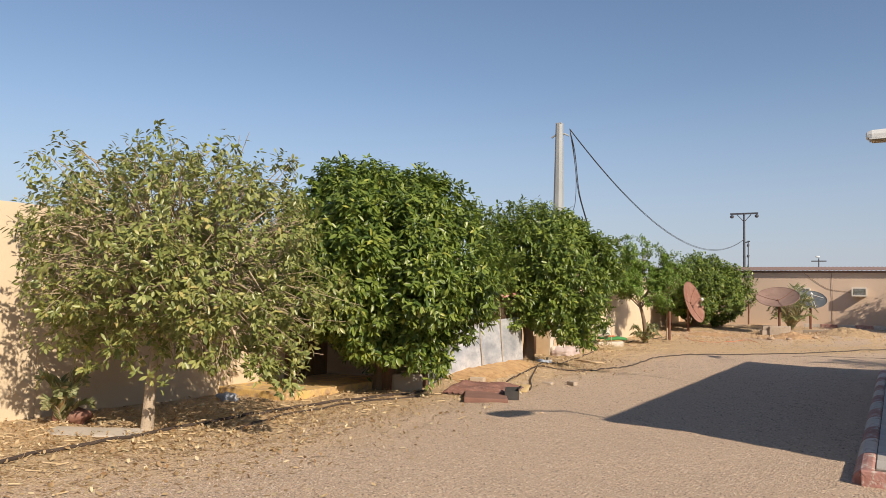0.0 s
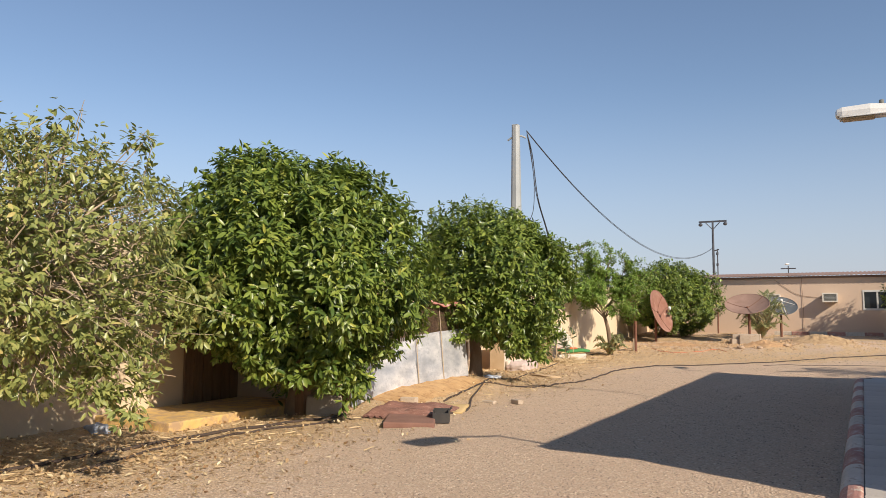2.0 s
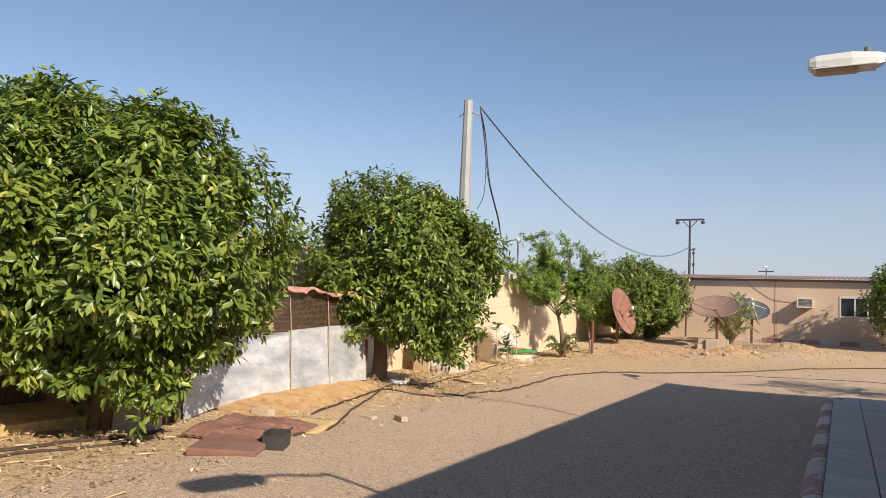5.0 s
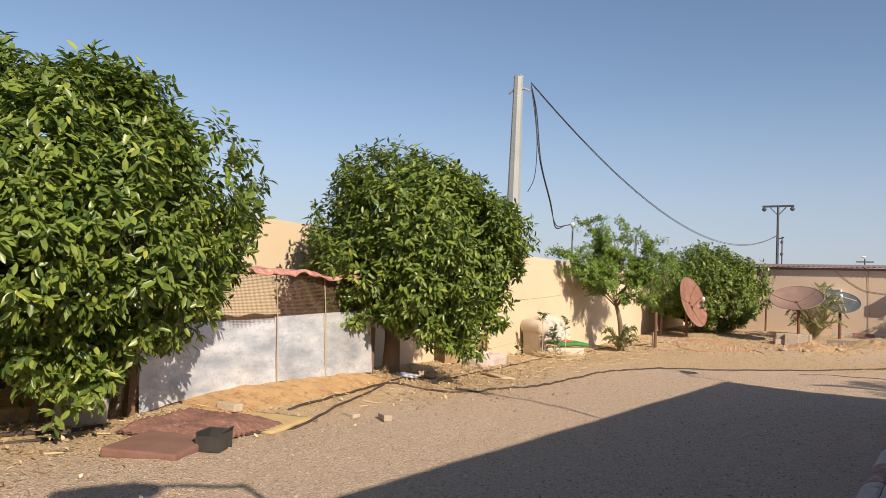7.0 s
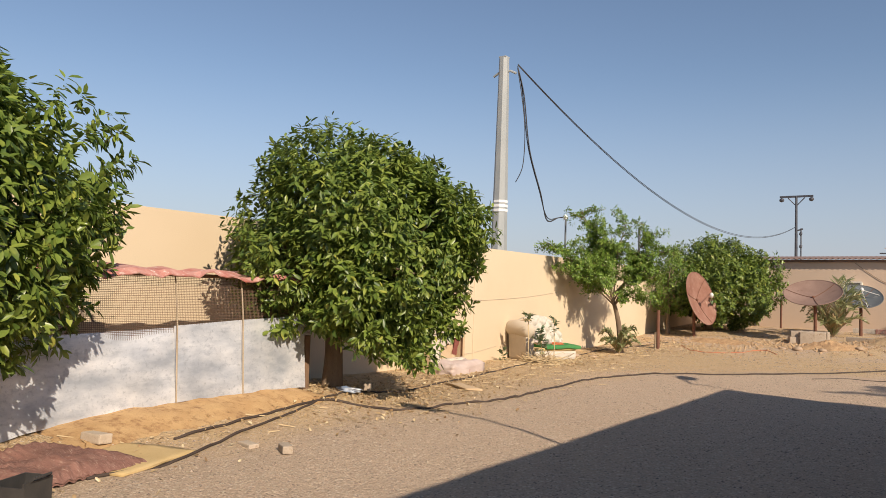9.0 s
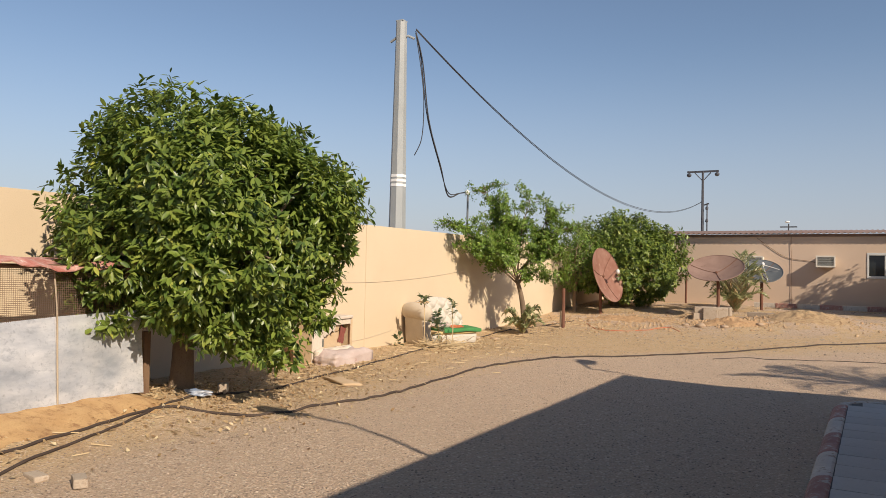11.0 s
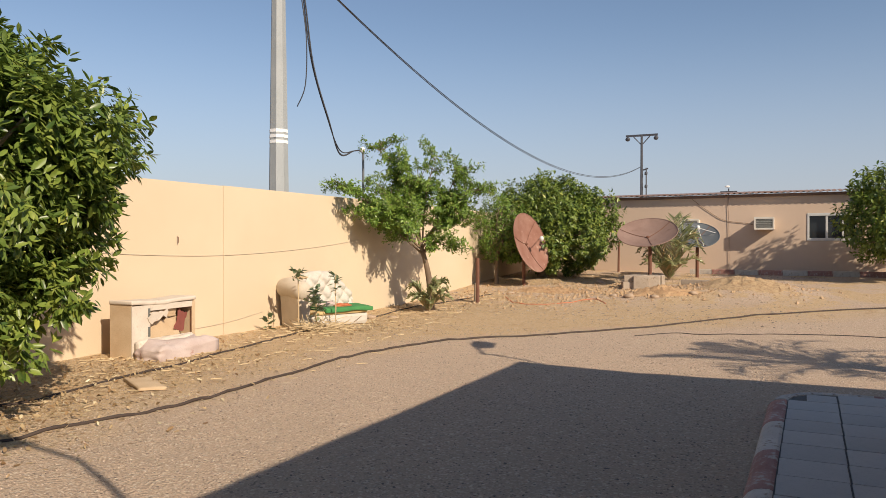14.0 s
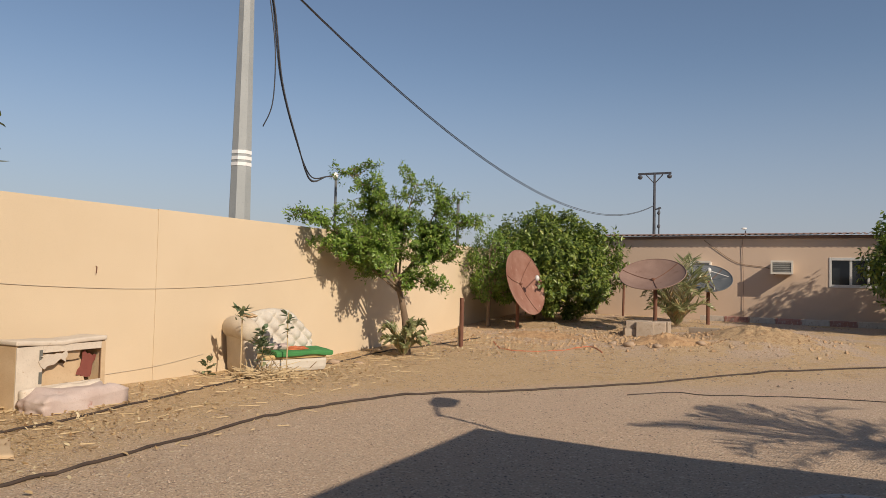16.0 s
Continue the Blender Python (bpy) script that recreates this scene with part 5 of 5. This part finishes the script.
# ---- litter, sticks and stones ----
def scatter_litter():
    rng = np.random.default_rng(91)
    spots = [(1.9, 5.6, 2.0, 1500), (1.9, 11.0, 1.8, 500), (2.2, 16.9, 1.7, 1000), (1.6, 20.5, 1.6, 600), (1.3, 25.5, 1.4, 500), (1.6, 30.5, 2.0, 400), (3.0, 3.0, 2.4, 700), (2.8, 8.0, 1.6, 500), (3.0, 36.0, 2.6, 400)]
    sh = []
    for x, y, r, n in spots:
        for _ in range(int(n * 3.2)):
            a, b = x + rng.normal() * r * 0.55, y + rng.normal() * r * 0.8
            if a > 0.06:
                sh.append((np.array((a, b, gz(a, b) + 0.006)), np.array((rng.normal() * 0.5, rng.normal() * 0.5, 1.0))))
    V, F = leaves(sh, 0.075, 0.45, 1, rng, 0.3)
    top = np.array([gz(a, b) for a, b in V[:, :2]])
    V[:, 2] = np.clip(V[:, 2], top + 0.003, top + 0.045)
    ob = leaf_mesh("fallen_leaves", V, F, M_LITTER, None)
    tagged(ob, "dry brown fallen leaves strewn under the trees", "leaves", kind="stuff")
    bm_v, bm_f = [], []
    for _ in range(1500):
        x, y = abs(rng.normal()) * 1.5 + 0.15, rng.uniform(1, 33)
        if _ % 9 == 0:
            x, y = 1.2 + rng.normal() * 0.3, 24.75 + rng.normal() * 0.4
        a, l = rng.uniform(0, math.pi), rng.uniform(0.04, 0.2)
        z = gz(x, y) + 0.012
        d = Vector((math.cos(a), math.sin(a), 0)) * l
        s = Vector((-math.sin(a), math.cos(a), 0)) * 0.0035
        o = len(bm_v)
        c = Vector((x, y, z))
        e = c + d
        e.z = gz(e.x, e.y) + 0.015
        bm_v += [c + s, c - s, c + Vector((0, 0, 0.012)), e + s, e - s, e + Vector((0, 0, 0.01))]
        bm_f += [(o, o + 3, o + 4, o + 1), (o + 1, o + 4, o + 5, o + 2), (o + 2, o + 5, o + 3, o), (o, o + 1, o + 2), (o + 3, o + 5, o + 4)]
    for _ in range(150):
        # a heap of dry stalks before the sofa
        c = Vector((1.25 + rng.normal() * 0.22, 24.75 + rng.normal() * 0.35, 0))
        c.z = gz(c.x, c.y) + rng.uniform(0.0, 0.12)
        d = Vector((rng.normal(), rng.normal(), abs(rng.normal()) * 0.35)).normalized() * rng.uniform(0.15, 0.5)
        s = d.cross(Vector((0, 0, 1))).normalized() * 0.007
        o = len(bm_v)
        e = c + d
        bm_v += [c + s, c - s, c + Vector((0, 0, 0.014)), e + s, e - s, e + Vector((0, 0, 0.01))]
        bm_f += [(o, o + 3, o + 4, o + 1), (o + 1, o + 4, o + 5, o + 2), (o + 2, o + 5, o + 3, o), (o, o + 1, o + 2), (o + 3, o + 5, o + 4)]
    tagged(raw("dry_sticks", [tuple(v) for v in bm_v], bm_f, M_STICK), "pale dry sticks and straw on the sand", "sticks", kind="stuff")


def scatter_stones():
    rng = np.random.default_rng(17)
    base = np.array(((1, 0, 0), (-1, 0, 0), (0, 1, 0), (0, -1, 0), (0, 0, 0.8), (0, 0, -0.6)))
    tri = np.array([(0, 2, 4), (2, 1, 4), (1, 3, 4), (3, 0, 4), (2, 0, 5), (1, 2, 5), (3, 1, 5), (0, 3, 5)])
    n = 78000
    kind = np.arange(n) % 6
    X = np.where(kind < 4, rng.uniform(2.5, 9.35, n), np.where(kind == 4, rng.uniform(0.1, 10.5, n), rng.uniform(0.1, 9.0, n)))
    Y = np.where(kind < 4, 1 + 26 * rng.uniform(size=n) ** 1.1, np.where(kind == 4, rng.uniform(28, 40, n), rng.uniform(1, 38, n)))
    R = 0.005 + 0.012 * rng.uniform(size=n) ** 3 + np.where((Y > 29) & (np.arange(n) % 5 == 0), 0.03 * rng.uniform(size=n), 0)
    Z = np.array([gz(x, y) for x, y in zip(X, Y)])
    A = rng.uniform(0, 6.3, n)
    K = R[:, None] * rng.uniform(0.6, 1.3, (n, 6))
    V = np.empty((n, 6, 3))
    V[:, :, 0] = X[:, None] + (base[:, 0] * np.cos(A)[:, None] - base[:, 1] * np.sin(A)[:, None]) * K
    V[:, :, 1] = Y[:, None] + (base[:, 0] * np.sin(A)[:, None] + base[:, 1] * np.cos(A)[:, None]) * K
    V[:, :, 2] = Z[:, None] + base[:, 2] * K * 0.7
    F = ((np.arange(n) * 6)[:, None, None] + tri).reshape(-1, 3)
    tagged(leaf_mesh("loose_gravel", V.reshape(-1, 3), F, M_GRAVEL, None), "loose pale gravel stones over the drive", "gravel", kind="stuff")


def gravel_material():
    m, t, p = nodes_of("gravel_stone")
    geo = t.nodes.new("ShaderNodeNewGeometry")
    col = mixed(t, geo.outputs["Random Per Island"], (0.20, 0.15, 0.115), (0.60, 0.47, 0.355))
    t.links.new(col, p.inputs["Base Color"])
    p.inputs["Roughness"].default_value = 0.9
    bumped(t, p, grain(t, 90), 0.3)
    return m


M_GRAVEL = gravel_material()
scatter_litter()
scatter_stones()


def clods():
    rng = np.random.default_rng(5)
    bm_v, bm_f = [], []
    for i in range(5200):
        c = ((8.3, 34.6, 1.5, 1.1), (6.4, 33.4, 0.9, 0.6), (5.0, 34.6, 1.6, 1.0), (3.0, 33.0, 1.8, 1.6))[i % 4]
        x, y = c[0] + rng.normal() * c[2] * 0.7, c[1] + rng.normal() * c[3] * 0.7
        r = 0.012 + 0.055 * rng.uniform() ** 5
        o = len(bm_v)
        for d in ((1, 0, 0), (-1, 0, 0), (0, 1, 0), (0, -1, 0), (0, 0, 0.9), (0, 0, -0.6)):
            k = r * rng.uniform(0.6, 1.3)
            bm_v.append((x + d[0] * k + rng.normal() * r * 0.2, y + d[1] * k, gz(x, y) + d[2] * k))
        bm_f += [tuple(o + j for j in f) for f in ((0, 2, 4), (2, 1, 4), (1, 3, 4), (3, 0, 4), (2, 0, 5), (1, 2, 5), (3, 1, 5), (0, 3, 5))]
    tagged(raw("dirt_clods", bm_v, bm_f, M_CLOD), "orange dirt clods on the dug-up rise", "dirt", kind="stuff")


def dirt_mound(cx, cy, rx, ry, h, seed, mat, label):
    """A low heap of loose earth with a ragged outline."""
    V, F = [(cx, cy, gz(cx, cy) + h)], []
    n, rings = 72, 22
    for j in range(1, rings + 1):
        for k in range(n):
            a = 2 * math.pi * k / n
            u = j / rings
            edge = 1 + 0.3 * noise.noise((math.cos(a) * 2, math.sin(a) * 2, seed))
            x, y = cx + rx * u * edge * math.cos(a), cy + ry * u * edge * math.sin(a)
            lift = h * (1 - u * u) * (1 + 0.5 * noise.noise((x * 2.5, y * 2.5, seed)))
            V.append((x, y, gz(x, y) + lift + (1 - u) * (0.08 * noise.noise((x * 6, y * 6, seed)) + 0.05 * noise.noise((x * 15, y * 15, seed))) - 0.02 * u))
    F += [(0, 1 + k, 1 + (k + 1) % n) for k in range(n)]
    for j in range(rings - 1):
        for k in range(n):
            a, b = 1 + j * n + k, 1 + j * n + (k + 1) % n
            F.append((a, a + n, b + n, b))
    tagged(raw("dirt_mound", V, F, mat, smooth=True), label, "dirt", "heaps of dug earth")


M_CLOD = surface("crumbly_orange_earth", (0.36, 0.22, 0.115), (0.50, 0.345, 0.20), 3, 50, 0.95, 0, 0.5)
M_DUGSOIL = surface("dug_orange_earth", (0.44, 0.255, 0.125), (0.54, 0.36, 0.20), 6, 30, 0.95, 0, 0.9, (0.30, 0.17, 0.085), (0.48, 0.62))
M_PALEDIRT = surface("pale_yellow_earth", (0.40, 0.27, 0.145), (0.50, 0.36, 0.21), 7, 22, 0.95, 0, 1.0, (0.29, 0.175, 0.09), (0.48, 0.6))
clods()
dirt_mound(8.35, 34.3, 1.5, 0.8, 0.06, 1, M_PALEDIRT, "heap of pale yellow earth on the rise")
dirt_mound(6.3, 33.3, 1.1, 0.5, 0.12, 2, M_DUGSOIL, "heap of crumbly orange earth")
dirt_mound(2.9, 34.2, 1.3, 0.7, 0.06, 3, M_DUGSOIL, "low spread of orange earth beside a dish")
for x, y, r in ((3.4, 1.9, 0.1), (5.55, 1.0, 0.06), (0.35, 4.4, 0.14), (0.6, 4.2, 0.12), (2.1, 33.2, 0.1), (5.6, 32.9, 0.13), (6.3, 32.7, 0.1), (5.1, 33.2, 0.09), (7.2, 33.2, 0.1), (3.9, 36.5, 0.1), (0.9, 27.3, 0.12), (1.3, 27.6, 0.09)):
    b = mesh_ob("field_stone", lump(bmesh.new(), (0, 0, 0), r, (1.2, 0.9, 0.6), 0.5, 2, x * 3), M_STONE, True)
    b.matrix_world = pose(x, y, gz(x, y) + r * 0.2)
    tagged(b, "pale rounded stone lying on the sand", "stone", "stones in the yard")
b = mesh_ob("plastic_bag", lump(bmesh.new(), (0, 0, 0), 0.12, (1.5, 0.8, 0.35), 0.9, 3, 2), M_BLUEBAG, True)
b.matrix_world = pose(2.45, 16.45, gz(2.4, 16.4) + 0.03)
tagged(b, "crumpled blue and white plastic bag by a trunk", "bag")
b = mesh_ob("plastic_bag", lump(bmesh.new(), (0, 0, 0), 0.13, (1.2, 0.8, 0.6), 0.9, 3, 7), M_BLUEBAG, True)
b.matrix_world = pose(0.7, 7.9, gz(0.7, 7.9) + 0.05)
tagged(b, "crumpled blue plastic bag by the wall", "bag")
b = mesh_ob("terracotta_pot", lump(bmesh.new(), (0, 0, 0), 0.22, (1.3, 0.8, 0.6), 0.4, 3, 9), M_DISHRED, True)
b.matrix_world = pose(0.65, 5.3, gz(0.6, 5.3) + 0.08)
tagged(b, "broken reddish terracotta pot at the foot of the wall", "pot")

# ---- orange soil bank before the pen ----
def soil_bank():
    V, F = [], []
    n, mv = 40, 12
    for j in range(mv + 1):
        for i in range(n + 1):
            u, v = i / n, j / mv
            y, x = 11.9 + 4.3 * u, 1.95 + (1.25 - 0.5 * u) * v + 0.1 * noise.noise((u * 6, 0, 0)) * v
            e = min(v / 0.12, (1 - v) / 0.5, u / 0.15, (1 - u) / 0.15, 1)
            V.append((x, y, gz(x, y) - 0.03 + 0.085 * e + 0.02 * noise.noise((x * 4, y * 4, 6))))
    w = n + 1
    for j in range(mv):
        for i in range(n):
            F.append((j * w + i, (j + 1) * w + i, (j + 1) * w + i + 1, j * w + i + 1))
    tagged(raw("soil_bank", V, F, M_SOIL, smooth=True), "bank of orange soil heaped against the metal sheets", "soil", kind="structure")


soil_bank()


# ---- kerbs and paving, piece by piece ----
places = [pose(9.4 + 0.0117 * 1.02 * i, 7.7 + 1.02 * i, 0, 0, 0, -0.67) for i in range(13)]
kerb_line("kerb_walkway", places, 1.02, "worn red and white painted kerb of the walkway")
places = [pose(9.555, 21.0, 0, 0, 0, -12), pose(9.605, 21.23, 0, 0, 0, -36), pose(9.745, 21.43, 0, 0, 0, -64), pose(9.965, 21.535, 0, 0, 0, -88)] + [pose(10.2 + 0.24 * i, 21.55, 0, 0, 0, -90) for i in range(13)]
kerb_line("kerb_walkway_end", places, 0.25, "worn red and white painted kerb at the end of the walkway", False, 5)
places = [pose(9.38 + 0.5 * i, 7.72, 0, 0, 0, -90) for i in range(9)]
kerb_line("kerb_walkway_start", places, 0.5, "worn red and white painted kerb at the start of the walkway")
places = [pose(6.2 + 0.75 * i, 40.3 - 0.039 * i, 0.66, 0, 0, -90 - 3) for i in range(12)]
kerb_line("kerb_far", places, 0.75, "worn red and white painted kerb before the far building", False)

bm = bmesh.new()
low = [bm.verts.new((x, y, -0.1)) for x, y in ((9.49, 7.82), (10.998, 7.82), (10.998, 21.45), (9.98, 21.45), (9.8, 21.36), (9.7, 21.2), (9.645, 20.9))]
face = bm.faces.new(low)
out = bmesh.ops.extrude_face_region(bm, geom=[face])
bmesh.ops.translate(bm, verts=[g for g in out["geom"] if isinstance(g, bmesh.types.BMVert)], vec=(0, 0, 0.228))
bmesh.ops.recalc_face_normals(bm, faces=bm.faces)
walk_bed = mesh_ob("walkway", bm, M_GROUT)
tagged(walk_bed, "tiled grey walkway with dark joints", "walkway", kind="structure")
tile_ob = mesh_ob("paving_tile", boxed(0.007, 0.007, 0, 0.445, 0.445, 0.02, 0.004), M_TILE)
tile_mesh = tile_ob.data
bpy.data.objects.remove(tile_ob)
for i in range(3):
    for j in range(30):
        ob = new("paving_tile", tile_mesh)
        ob.location = (9.5 + 0.452 * i + 0.0117 * 0.452 * j, 7.87 + 0.452 * j, 0.122 + 0.003 * noise.noise((i * 3.1, j * 2.7, 0)))
        if i == 0 and j == 29:
            # cut tile behind the rounded corner
            ob.scale = (0.62, 0.8, 1)
            ob.location.x += 0.165
        ob.parent = walk_bed
